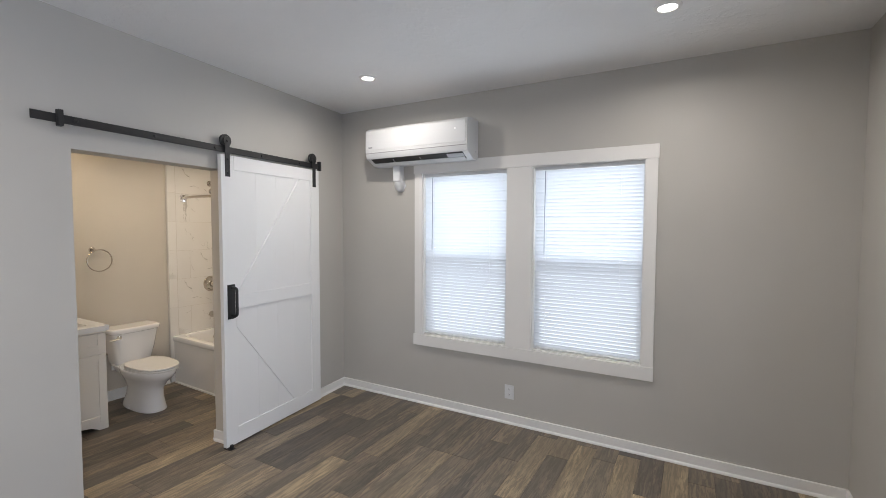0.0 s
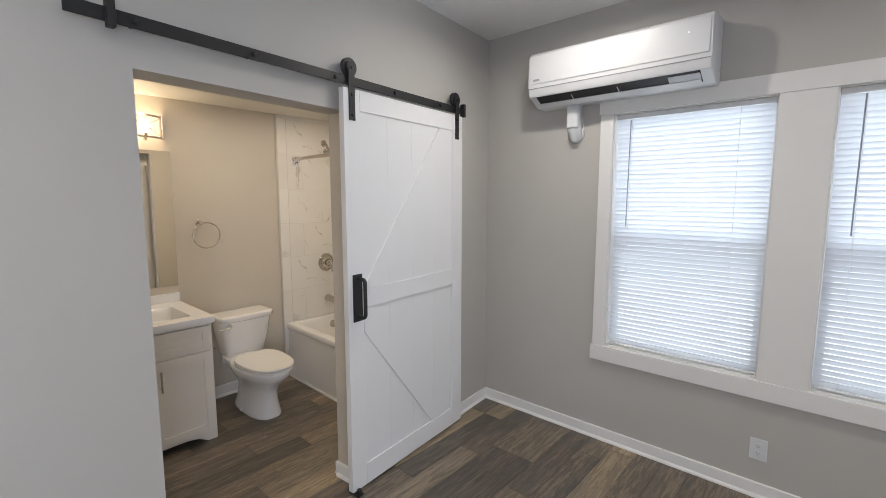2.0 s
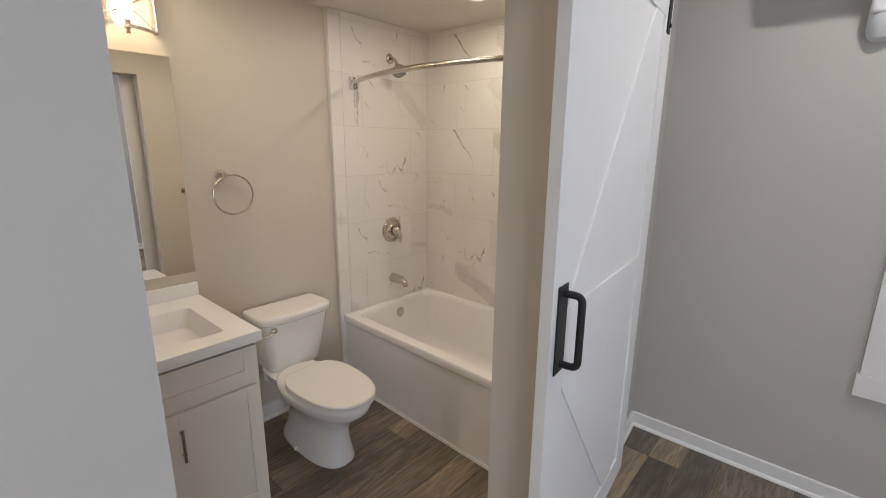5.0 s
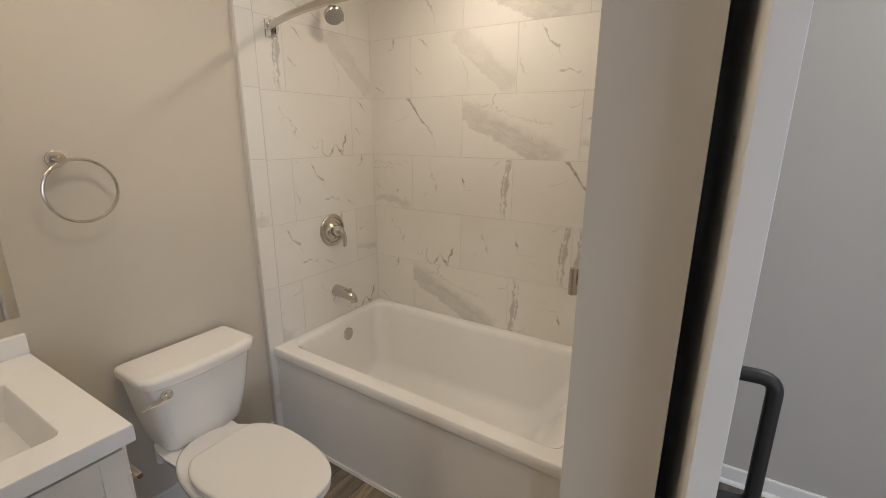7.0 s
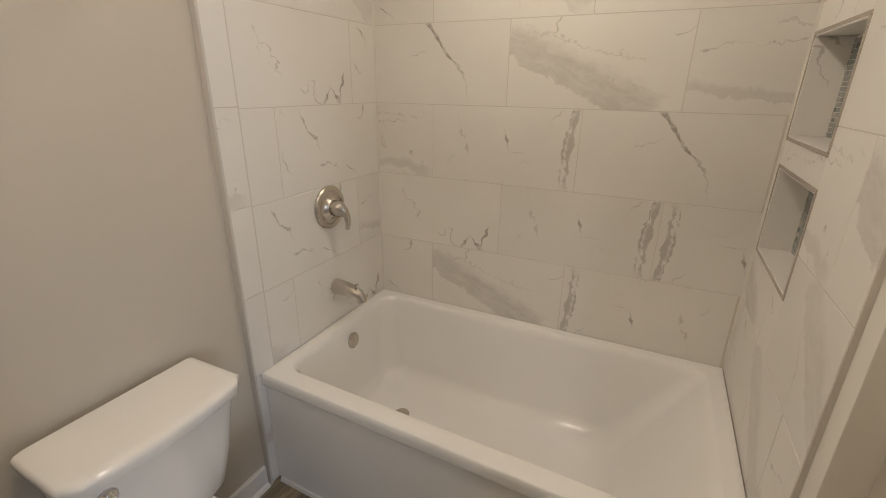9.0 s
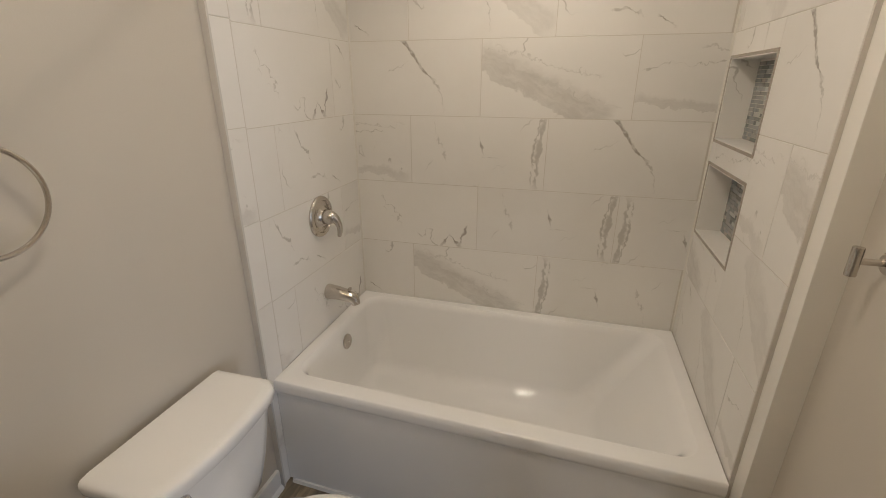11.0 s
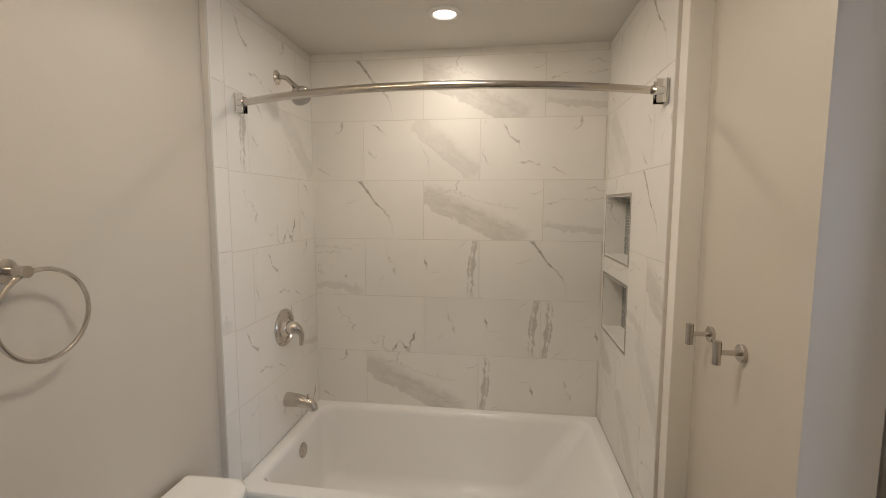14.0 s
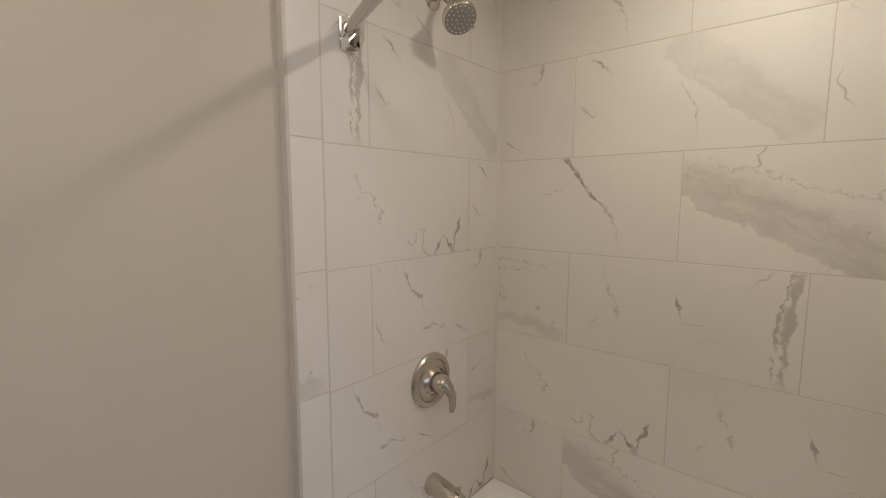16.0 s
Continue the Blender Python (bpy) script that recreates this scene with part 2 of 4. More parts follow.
def screen_material():
    m = bpy.data.materials.new("insect_screen")
    m.use_nodes = True
    t = m.node_tree
    b = t.nodes["Principled BSDF"]
    b.inputs["Base Color"].default_value = (0.05, 0.05, 0.055, 1)
    b.inputs["Roughness"].default_value = 0.7
    b.inputs["Alpha"].default_value = 0.24
    return m


M_SLAT, M_SCREEN = slat_material(), screen_material()
M_VINYL = mat("white_window_vinyl", (0.80, 0.82, 0.84), 0.35)


def window_unit(k, x0, x1):
    """Double-hung window in its opening: reveal, sashes, panes, screen."""
    w = tagged(empty("window_%d" % k, ((x0 + x1) / 2, YW + 0.1, WZ0)), "white vinyl double-hung window behind closed blinds", "window", kind="structure")
    f = 0.035
    part("jamb", boxes((x0, x0 + 0.012, YW + 0.001, YO, WZ0, WZ1), bevel=0.002), M_TRIM, w)
    part("jamb", boxes((x1 - 0.012, x1, YW + 0.001, YO, WZ0, WZ1), bevel=0.002), M_TRIM, w)
    part("head", boxes((x0 + 0.012, x1 - 0.012, YW + 0.001, YO, WZ1 - 0.012, WZ1), bevel=0.002), M_TRIM, w)
    part("sill", boxes((x0 + 0.012, x1 - 0.012, YW + 0.001, YO, WZ0, WZ0 + 0.014), bevel=0.003), M_TRIM, w)
    a0, a1, z0, zm, z1 = x0 + 0.013, x1 - 0.013, WZ0 + 0.015, 1.395, WZ1 - 0.013
    for nm, y, lo, hi in (("lower_sash", 3.532, z0, zm + 0.022), ("upper_sash", 3.562, zm - 0.022, z1)):
        s = part(nm, boxes((a0, a0 + f, y, y + 0.028, lo, hi), (a1 - f, a1, y, y + 0.028, lo, hi), (a0 + f, a1 - f, y, y + 0.028, lo, lo + f), (a0 + f, a1 - f, y, y + 0.028, hi - f, hi)), M_VINYL, w)
        p = part("pane", boxes((a0 + f, a1 - f, y + 0.012, y + 0.016, lo + f, hi - f)), M_GLASS, s)
        p.visible_shadow = False
    part("insect_screen", boxes((a0, a1, 3.594, 3.5945, z0, zm)), M_SCREEN, w)
    part("latch", boxes(((x0 + x1) / 2 - 0.03, (x0 + x1) / 2 + 0.03, 3.53, 3.55, zm + 0.022, zm + 0.034), bevel=0.004), M_VINYL, w)


def slat_mesh(width):
    """A shallow curved slat about its own middle, turned nearly shut."""
    bm = bmesh.new()
    tilt, n, rows = radians(61), 5, []
    for i in range(n):
        u = (i / (n - 1) - 0.5) * 0.033
        crown = 0.0028 * (1 - (u / 0.0165) ** 2)
        y, z = u * math.cos(tilt) - crown * math.sin(tilt), u * math.sin(tilt) + crown * math.cos(tilt)
        rows.append([bm.verts.new((sx * width / 2, -y, z)) for sx in (-1, 1)])
    for a, b in zip(rows, rows[1:]):
        bm.faces.new((a[0], a[1], b[1], b[0]))
    me = bpy.data.meshes.new("slat")
    bm.to_mesh(me)
    bm.free()
    me.materials.append(M_SLAT)
    me.polygons.foreach_set("use_smooth", [True] * len(me.polygons))
    return me


def blind(x0, x1):
    cx, w = (x0 + x1) / 2, x1 - x0 - 0.034
    b = tagged(empty("window_blind", (cx, 3.49, WZ1 - 0.045)), "white mini blind lowered and closed in the window", "blind", group="window blinds")
    part("headrail", boxes((x0 + 0.014, x1 - 0.014, 3.474, 3.502, WZ1 - 0.042, WZ1 - 0.013), bevel=0.003), M_PLASTIC, b)
    part("bottom_rail", boxes((cx - w / 2, cx + w / 2, 3.478, 3.500, WZ0 + 0.018, WZ0 + 0.030), bevel=0.004), M_PLASTIC, b)
    me = slat_mesh(w)
    zt, zb, pitch = WZ1 - 0.058, WZ0 + 0.044, 0.0282
    rng = random.Random(int(cx * 1000))
    for i in range(int((zt - zb) / pitch) + 1):
        s = new("slat", me)
        s.parent = b
        s.matrix_parent_inverse = Matrix.Translation(-b.location)
        s.matrix_basis = pose(cx, 3.489, zt - i * pitch, rng.uniform(-2.5, 2.5), rng.uniform(-0.05, 0.05), 0)
    for u in (0.13, 0.80):
        x = x0 + u * (x1 - x0)
        part("ladder_cord", tube([(x, 3.4735, WZ1 - 0.04), (x, 3.4735, WZ0 + 0.03)], 0.0011, 6), M_PLASTIC, b)
    x = x0 + 0.105
    part("tilt_wand", tube([(x, 3.464, WZ1 - 0.05), (x - 0.004, 3.463, 1.47)], 0.0034, 8), M_WAND, b, "clear plastic tilt wand")


M_WAND = mat("clear_wand", (0.28, 0.31, 0.36), 0.15)
for k, (x0, x1) in enumerate(W_OPEN):
    window_unit(k + 1, x0, x1)
    blind(x0, x1)

cas = tagged(empty("window_casing", (-1.6, YW, 0.6)), "white painted flat casing around both windows", "trim", kind="structure")
CY = YW - 0.019
for nm, sp in (("head_casing", (-2.571, -0.494, CY - 0.004, YW, WZ1 - 0.006, 2.277)), ("apron", (-2.574, -0.497, CY - 0.006, YW, 0.562, WZ0 + 0.004)),
               ("side_casing", (-2.563, -2.480, CY, YW, WZ0 + 0.004, WZ1 - 0.006)), ("mullion_casing", (-1.642, -1.420, CY, YW, WZ0 + 0.004, WZ1 - 0.006)),
               ("side_casing", (-0.581, -0.500, CY, YW, WZ0 + 0.004, WZ1 - 0.006))):
    part(nm, boxes(sp, bevel=0.0025), M_TRIM, cas)

# ---- baseboards ----
def base_profile(p0, p1, out, name="baseboard", h=0.082, m=None):
    """Flat baseboard with a shoe mould between two floor points; out: the way off the wall."""
    p0, p1, o = Vector((*p0, 0)), Vector((*p1, 0)), Vector((*out, 0))
    prof = [(0, 0), (0.026, 0), (0.026, 0.006), (0.022, 0.014), (0.014, 0.019), (0.014, h - 0.004), (0.011, h), (0, h)]
    rings = [[p + o * d + Vector((0, 0, z)) for d, z in prof] for p in (p0, p1)]
    return shell(name, loft(rings), M_TRIM, "white painted baseboard with shoe mould", "baseboard", m)


base_profile((-3.49, YW), (XE, YW), (0, -1))
base_profile((XE, YW), (XE, YS), (-1, 0))
base_profile((-3.2, YS), (XE, YS), (0, 1))
base_profile((XR, OY1 - 0.014), (XR, YW + 0.01), (1, 0), m=BW)
base_profile((XR, YS - 0.1), (XR, OY0), (1, 0), m=BW)
base_profile((XB + 0.003, OY1), (XR + 0.014, OY1), (0, -1), m=BW)
base_profile((-3.499, 2.012), (-3.505, 2.502), (-1, 0))
base_profile((XP, 1.712), (XP, TY - 0.01), (1, 0), h=0.095)

# ---- barn door ----
def barn_door():
    d = tagged(empty("sliding_barn_door", BW @ Vector((-3.30, 2.5, 0.015))), "white painted wooden barn door with diagonal braces, slid open", "door")
    xf, xb, y0, y1, z0, z1 = -3.283, -3.319, 1.952, 3.012, 0.014, 2.206
    xp = xf - 0.009
    ys = [y0 + 0.11 + i * (y1 - y0 - 0.22) / 4 for i in range(5)]
    for a, b in zip(ys, ys[1:]):
        part("board", boxes((xb, xp, a + 0.0001, b - 0.0001, z0 + 0.12, z1 - 0.10), bevel=0.0007, seg=1), M_DOOR, d, m=BW)
    part("stile", boxes((xb, xf, y0, y0 + 0.11, z0, z1), bevel=0.002), M_DOOR, d, m=BW)
    part("stile", boxes((xb, xf, y1 - 0.115, y1, z0, z1), bevel=0.002), M_DOOR, d, m=BW)
    for a, b in ((z1 - 0.105, z1), (1.050, 1.155), (z0, z0 + 0.125)):
        part("rail", boxes((xb if a != 1.050 else xp, xf, y0 + 0.11, y1 - 0.115, a, b), bevel=0.002), M_DOOR, d, m=BW)
    # braces whose ends are cut to meet stile and rail
    for pts in (((2.064, 1.156), (2.19, 1.156), (2.872, 2.099), (2.752, 2.099)), ((2.064, 1.049), (2.10, 1.049), (2.80, 0.141), (2.665, 0.141), (2.064, 0.915))):
        bm = loft([[Vector((x, y, z)) for y, z in pts] for x in (xp - 0.001, xf - 0.0012)])
        part("brace", bm, M_DOOR, d, m=BW)
    # strap hangers with their wheels
    for y in (2.006, 2.945):
        s = part("hanger_strap", boxes((xf, xf + 0.006, y - 0.02, y + 0.02, 2.047, 2.307), bevel=0.0015), M_BLACK, d, "black steel strap hanger", m=BW)
        top = turned([(0.0, -0.004), (0.032, -0.004), (0.034, 0.0), (0.032, 0.004), (0.0, 0.004)], pose(xf + 0.001, y, 2.308, 0, 90, 0))
        part("strap_end", top, M_BLACK, s, m=BW)
        part("wheel", turned([(0.0, -0.012), (0.044, -0.012), (0.046, -0.009), (0.038, 0.0), (0.046, 0.009), (0.044, 0.012), (0.0, 0.012)], pose(-3.300, y, 2.312, 0, 90, 0)), M_BLACK, s, m=BW)
        for z in (2.075, 2.175, 2.308):
            part("bolt", turned([(0, 0), (0.009, 0), (0.009, 0.004), (0.006, 0.007), (0, 0.007)], pose(xf + 0.006, y, z, 0, 90, 0), 10), M_BLACK, s, m=BW)
    pull = part("pull_plate", boxes((xf, xf + 0.005, 1.984, 2.050, 0.984, 1.244), bevel=0.0015), M_BLACK, d, "black steel pull plate", m=BW)
    part("grip", tube(bent([(xf + 0.004, 2.022, 1.219), (xf + 0.055, 2.022, 1.219), (xf + 0.055, 2.022, 1.009), (xf + 0.004, 2.022, 1.009)], 0.022), 0.0105), M_BLACK, pull, m=BW)
    for z in (0.996, 1.232):
        for y in (1.994, 2.040):
            part("screw", turned([(0, 0), (0.005, 0), (0.004, 0.002), (0, 0.002)], pose(xf + 0.005, y, z, 0, 90, 0), 8), M_BLACK, pull, m=BW)


barn_door()
rail = tagged(empty("barn_door_rail", BW @ Vector((-3.31, 2.0, 2.24))), "black steel barn door rail bolted to the wall", "rail")
part("bar", boxes((-3.304, -3.297, 0.864, 3.05, 2.224, 2.270), bevel=0.0012), M_BLACK, rail, m=BW)
for y in (1.06, 1.487, 1.915, 2.345, 2.775):
    p = part("standoff", turned([(0.011, 0), (0.011, 0.05)], pose(XR, y, 2.247, 0, 90, 0), 14), M_BLACK, rail, m=BW)
    part("bolt", turned([(0.0, 0), (0.011, 0), (0.011, 0.006), (0.007, 0.010), (0, 0.010)], pose(-3.295, y, 2.247, 0, 90, 0), 6), M_BLACK, p, m=BW)
for y in (0.984, 3.028):
    s = part("end_stop", boxes((-3.305, -3.272, y - 0.012, y + 0.012, 2.205, 2.292), bevel=0.003), M_BLACK, rail, m=BW)
    part("bumper", turned([(0.010, 0), (0.010, 0.012), (0.006, 0.016)], pose(-3.285, y, 2.247, -90 if y < 2 else 90, 0, 0), 12), M_DARK, s, m=BW)
guide = tagged(empty("floor_guide", BW @ Vector((-3.28, 1.98, 0))), "black roller guide on the floor under the barn door", "door guide")
part("base_plate", boxes((-3.325, -3.245, 1.956, 2.002, 0.0, 0.004), bevel=0.001), M_BLACK, guide, m=BW)
for x in (-3.262, -3.328):
    part("roller", turned([(0.0, 0.004), (0.013, 0.004), (0.014, 0.010), (0.014, 0.030), (0.011, 0.034), (0, 0.034)], pose(x, 1.979, 0), 18), M_BLACK, guide, m=BW)

# ---- split air conditioner ----
def air_conditioner():
    x0, x1 = -2.982, -1.914
    a = tagged(empty("air_conditioner", ((x0 + x1) / 2, YW, 2.249)), "white wall-mounted split air conditioner showing 62", "air conditioner")
    # cross-section: distance off the wall, height
    prof = [(0.0, 2.599), (0.15, 2.599), (0.19, 2.594), (0.212, 2.579), (0.222, 2.554), (0.222, 2.384), (0.222, 2.369), (0.216, 2.339), (0.205, 2.316), (0.10, 2.260), (0.08, 2.256), (0.0, 2.256)]
    body = loft([[Vector((x, YW - d, z)) for d, z in prof] for x in (x0, x1)])
    ends = [e for e in body.edges if abs(e.verts[0].co.x - e.verts[1].co.x) < 1e-6]
    bmesh.ops.bevel(body, geom=ends, offset=0.008, segments=3, affect="EDGES", profile=0.5)
    b = part("casing", body, M_PLASTIC, a)
    part("front_panel", boxes((x0 + 0.012, x1 - 0.012, YW - 0.227, YW - 0.20, 2.392, 2.569), bevel=0.004), M_PLASTIC, a)
    part("seam", boxes((x0 + 0.004, x1 - 0.004, YW - 0.2235, YW - 0.2, 2.3625, 2.3675)), mat("shadow_gap_grey", (0.30, 0.30, 0.31), 0.5), a)
    # air outlet on the sloping underside; its inner shade is a flat dark sheet
    slope = math.degrees(math.atan2(2.316 - 2.260, 0.105))
    def under(xa, xb, da, db, lift0, lift1):
        bm = bmesh.new()
        t = math.tan(radians(slope))
        vs = []
        for lift in (lift0, lift1):
            for x, d in ((xa, da), (xb, da), (xb, db), (xa, db)):
                vs.append(bm.verts.new((x, YW - d - lift * 0.47, 2.260 + (d - 0.10) * t - lift * 0.88)))
        for f in ((0, 1, 2, 3), (4, 5, 6, 7), (0, 1, 5, 4), (1, 2, 6, 5), (2, 3, 7, 6), (3, 0, 4, 7)):
            bm.faces.new([vs[i] for i in f])
        return bm
    part("outlet_slot", under(x0 + 0.05, x1 - 0.055, 0.118, 0.200, 0.0, 0.0015), M_DARK, a, "flat dark sheet for the shade in the air outlet")
    part("louvre", under(x0 + 0.055, x1 - 0.06, 0.100, 0.142, 0.003, 0.007), M_PLASTIC, a)
    part("louvre_end", under(x1 - 0.215, x1 - 0.058, 0.144, 0.186, 0.002, 0.005), M_BADGE, a)
    for u in (0.27, 0.54):
        x = x0 + u * (x1 - x0)
        part("louvre_arm", under(x - 0.003, x + 0.003, 0.14, 0.180, 0.002, 0.004), M_BADGE, a)
    part("brand_badge", boxes((x0 + 0.04, x0 + 0.085, YW - 0.2285, YW - 0.226, 2.409, 2.422)), mat("badge_grey", (0.35, 0.36, 0.38), 0.4), a)
    for i in range(4):
        x = x0 + 0.40 + 0.022 * i
        part("indicator", boxes((x, x + 0.008, YW - 0.2282, YW - 0.226, 2.442, 2.446)), M_BADGE, a)
    part("indicator", boxes((x1 - 0.115, x1 - 0.109, YW - 0.2285, YW - 0.226, 2.502, 2.508)), M_DISPLAY, a)
    put_text("display", "62", (x0 + 0.405, YW - 0.2285, 2.486), 0.036, M_DISPLAY, a)
    part("side_screw", turned([(0, 0), (0.006, 0), (0.006, 0.002), (0, 0.002)], pose(x1, YW - 0.06, 2.324, 0, 90, 0), 10), M_BADGE, a)


M_DISPLAY = glowing("display_light", (0.95, 1.0, 1.0), 2.2)
M_BADGE = mat("pale_grey_print", (0.55, 0.56, 0.58), 0.5)


def put_text(name, words, at, size, material, parent, turn=(90, 0, 0)):
    c = bpy.data.curves.new(name, "FONT")
    c.body, c.size, c.extrude = words, size, 0.0004
    tmp = new(name, c)
    me = bpy.data.meshes.new_from_object(tmp.evaluated_get(bpy.context.evaluated_depsgraph_get()))
    bpy.data.objects.remove(tmp)
    bm = bmesh.new()
    bm.from_mesh(me)
    bm.transform(pose(*at, *turn))
    return part(name, bm, material, parent, smooth=0)


air_conditioner()
duct = tagged(empty("line_cover", (-2.732, YW, 2.1)), "white plastic refrigerant line cover elbow on the wall", "pipe cover")
part("riser", boxes((-2.772, -2.692, 3.375, YW, 2.105, 2.270), bevel=0.016, seg=3), M_PLASTIC, duct)
part("elbow", tube([(-2.732, 3.425, 2.150), (-2.732, 3.425, 2.115), (-2.732, 3.428, 2.085), (-2.732, 3.44, 2.060), (-2.732, YW + 0.02, 2.048)], [0.042, 0.043, 0.044, 0.043, 0.040], 24), M_PLASTIC, duct)
part("drain_tube", tube([(-2.697, 3.452, 2.190), (-2.684, 3.448, 2.140), (-2.680, 3.446, 2.090), (-2.692, 3.450, 2.050), (-2.717, 3.455, 2.035)], 0.003, 8), M_PLASTIC, duct)
part("wall_flange", turned([(0.0, 0), (0.05, 0), (0.05, 0.006), (0.044, 0.010), (0, 0.010)], pose(-2.727, YW, 2.075, 90, 0, 0), 24), M_PLASTIC, duct)

# ---- outlet ----
out = tagged(empty("wall_outlet", (-1.606, YW, 0.27)), "white duplex electrical outlet on the greige wall", "outlet")
ox, oz = -1.606, 0.272
part("cover_plate", boxes((ox - 0.041, ox + 0.041, YW - 0.006, YW, oz - 0.061, oz + 0.061), bevel=0.003), M_PLASTIC, out)
for dz in (0.021, -0.021):
    r = part("receptacle", boxes((ox - 0.0165, ox + 0.0165, YW - 0.008, YW - 0.005, oz + dz - 0.0145, oz + dz + 0.0145), bevel=0.0012), M_PLASTIC, out)
    # the shade in the plug holes is put in as small dark pieces
    for dx, h in ((-0.0065, 0.0045), (0.0065, 0.0035)):
        part("slot", boxes((ox + dx - 0.0012, ox + dx + 0.0012, YW - 0.0084, YW - 0.007, oz + dz + 0.003 - h, oz + dz + 0.003 + h)), M_DARK, r)
    part("ground_hole", turned([(0.0026, 0), (0.0026, 0.001)], pose(ox, YW - 0.0074, oz + dz - 0.008, 90, 0, 0), 10), M_DARK, r)

# ---- downlights ----
def downlight(x, y, z, lit, r=0.046):
    d = tagged(empty("recessed_downlight", (x, y, z)), "round recessed LED downlight with white trim, switched on", "ceiling light", group="downlights")
    part("trim_ring", turned([(r + 0.024, 0), (r + 0.024, -0.003), (r + 0.018, -0.008), (r + 0.003, -0.010), (r, -0.006), (r, 0)], Matrix.Translation((x, y, z)), 40), M_TRIM, d)
    part("diffuser", turned([(0, -0.004), (r, -0.004), (r, -0.002), (0, -0.002)], Matrix.Translation((x, y, z)), 40), lit, d)


# the last two fittings are added out of view, for the rear fill lamps
for x, y in ((-2.52, 2.71), (-0.42, 2.60), (-2.5, -0.3), (-0.5, -0.3)):
    downlight(x, y, CEIL, M_LED)
downlight(-4.333, 2.985, BCEIL, M_LEDW)

# ---- bathroom: tub ----
def rrect(x0, x1, y0, y1, z, r, n=6):
    ring = []
    for cx, cy, a0 in ((x1 - r, y1 - r, 0), (x0 + r, y1 - r, 90), (x0 + r, y0 + r, 180), (x1 - r, y0 + r, 270)):
        for i in range(n + 1):
            a = radians(a0 + 90 * i / n)
            ring.append((cx + r * math.cos(a), cy + r * math.sin(a), z))
    return ring


def bathtub():
    x0, x1, y0, y1, z = XT + 0.002, XN - 0.002, 2.588, YT - 0.002, 0.505
    t = tagged(empty("bathtub", ((x0 + x1) / 2, (y0 + y1) / 2, 0)), "white alcove bathtub with a plain front apron", "bathtub")
    rings = [rrect(x0, x1, y0 + 0.012, y1, 0.012, 0.004), rrect(x0, x1, y0 + 0.012, y1, 0.44, 0.004), rrect(x0, x1, y0 + 0.002, y1, 0.455, 0.004), rrect(x0, x1, y0, y1, 0.465, 0.004), rrect(x0, x1, y0, y1, z - 0.02, 0.004),
             rrect(x0, x1, y0 + 0.003, y1, z - 0.005, 0.006), rrect(x0 + 0.003, x1 - 0.003, y0 + 0.009, y1 - 0.003, z - 0.001, 0.01), rrect(x0 + 0.02, x1 - 0.02, y0 + 0.03, y1 - 0.01, z, 0.02)]
    a = dict(x0=x0 + 0.048, x1=x1 - 0.05, y0=y0 + 0.068, y1=y1 - 0.045)
    steps = [(0.0, 0.0, 0.07), (0.004, -0.003, 0.07), (0.012, -0.012, 0.07), (0.018, -0.03, 0.07), (0.03, -0.12, 0.08), (0.045, -0.26, 0.09), (0.055, -0.34, 0.10), (0.075, -0.375, 0.10), (0.11, -0.392, 0.10), (0.16, -0.398, 0.08)]
    for inset, dz, r in steps:
        lean = -dz * 0.55     # the far end slopes for the back
        rings.append(rrect(a["x0"] + inset * 0.8, a["x1"] - inset - lean, a["y0"] + inset, a["y1"] - inset, z + dz, r))
    bm = loft(rings, cap=False)
    bm.faces.new([v for v in bm.verts[-len(rings[-1]):]][::-1])
    for q in bm.verts:      # the front runs a little out of square
        if q.co.y < 2.8:
            q.co.y -= 0.030 * (q.co.x - x0)
    part("basin", bm, M_ACRYL, t, smooth=50)
    ov = part("overflow_plate", turned([(0, 0), (0.036, 0), (0.036, 0.004), (0.030, 0.009), (0.008, 0.010), (0, 0.008)], pose(x0 + 0.070, 3.036, 0.415, 0, 84, 0), 32), M_NICKEL, t, "brushed nickel overflow plate")
    part("overflow_screw", turned([(0, 0), (0.005, 0), (0.004, 0.003), (0, 0.003)], pose(x0 + 0.080, 3.036, 0.416, 0, 84, 0), 10), M_CHROME, ov)
    part("drain", turned([(0, 0), (0.034, 0), (0.034, 0.004), (0.02, 0.005), (0, 0.003)], pose(x0 + 0.32, 3.03, 0.107), 28), M_NICKEL, t, "brushed nickel tub drain")
    part("caulk_strip", loft([[(x, y0 - 0.030 * (x - x0) + d, h) for d, h in ((0, 0), (0.02, 0), (0.02, 0.014), (0.004, 0.014))] for x in (x0 + 0.02, x1)]), M_TRIM, t)


bathtub()

# ---- shower fittings on the plumbing wall ----
E_ = pose(0, 0, 0, 0, 90, 0)    # z of a lathe turned to +x


def at_x(x, y, z):
    return Matrix.Translation((x, y, z)) @ E_


valve = tagged(empty("shower_valve", (XT, 3.030, 1.022)), "brushed nickel round shower valve with lever handle", "shower valve")
part("escutcheon", turned([(0, 0), (0.088, 0), (0.088, 0.006), (0.083, 0.012), (0.070, 0.015), (0.066, 0.008), (0.054, 0.008), (0.044, 0.014), (0.034, 0.026), (0, 0.028)], at_x(XT, 3.030, 1.022), 48), M_NICKEL, valve)
hub = part("hub", turned([(0.032, 0.018), (0.031, 0.045), (0.026, 0.062), (0.018, 0.07), (0, 0.072)], at_x(XT, 3.030, 1.022), 32), M_NICKEL, valve)
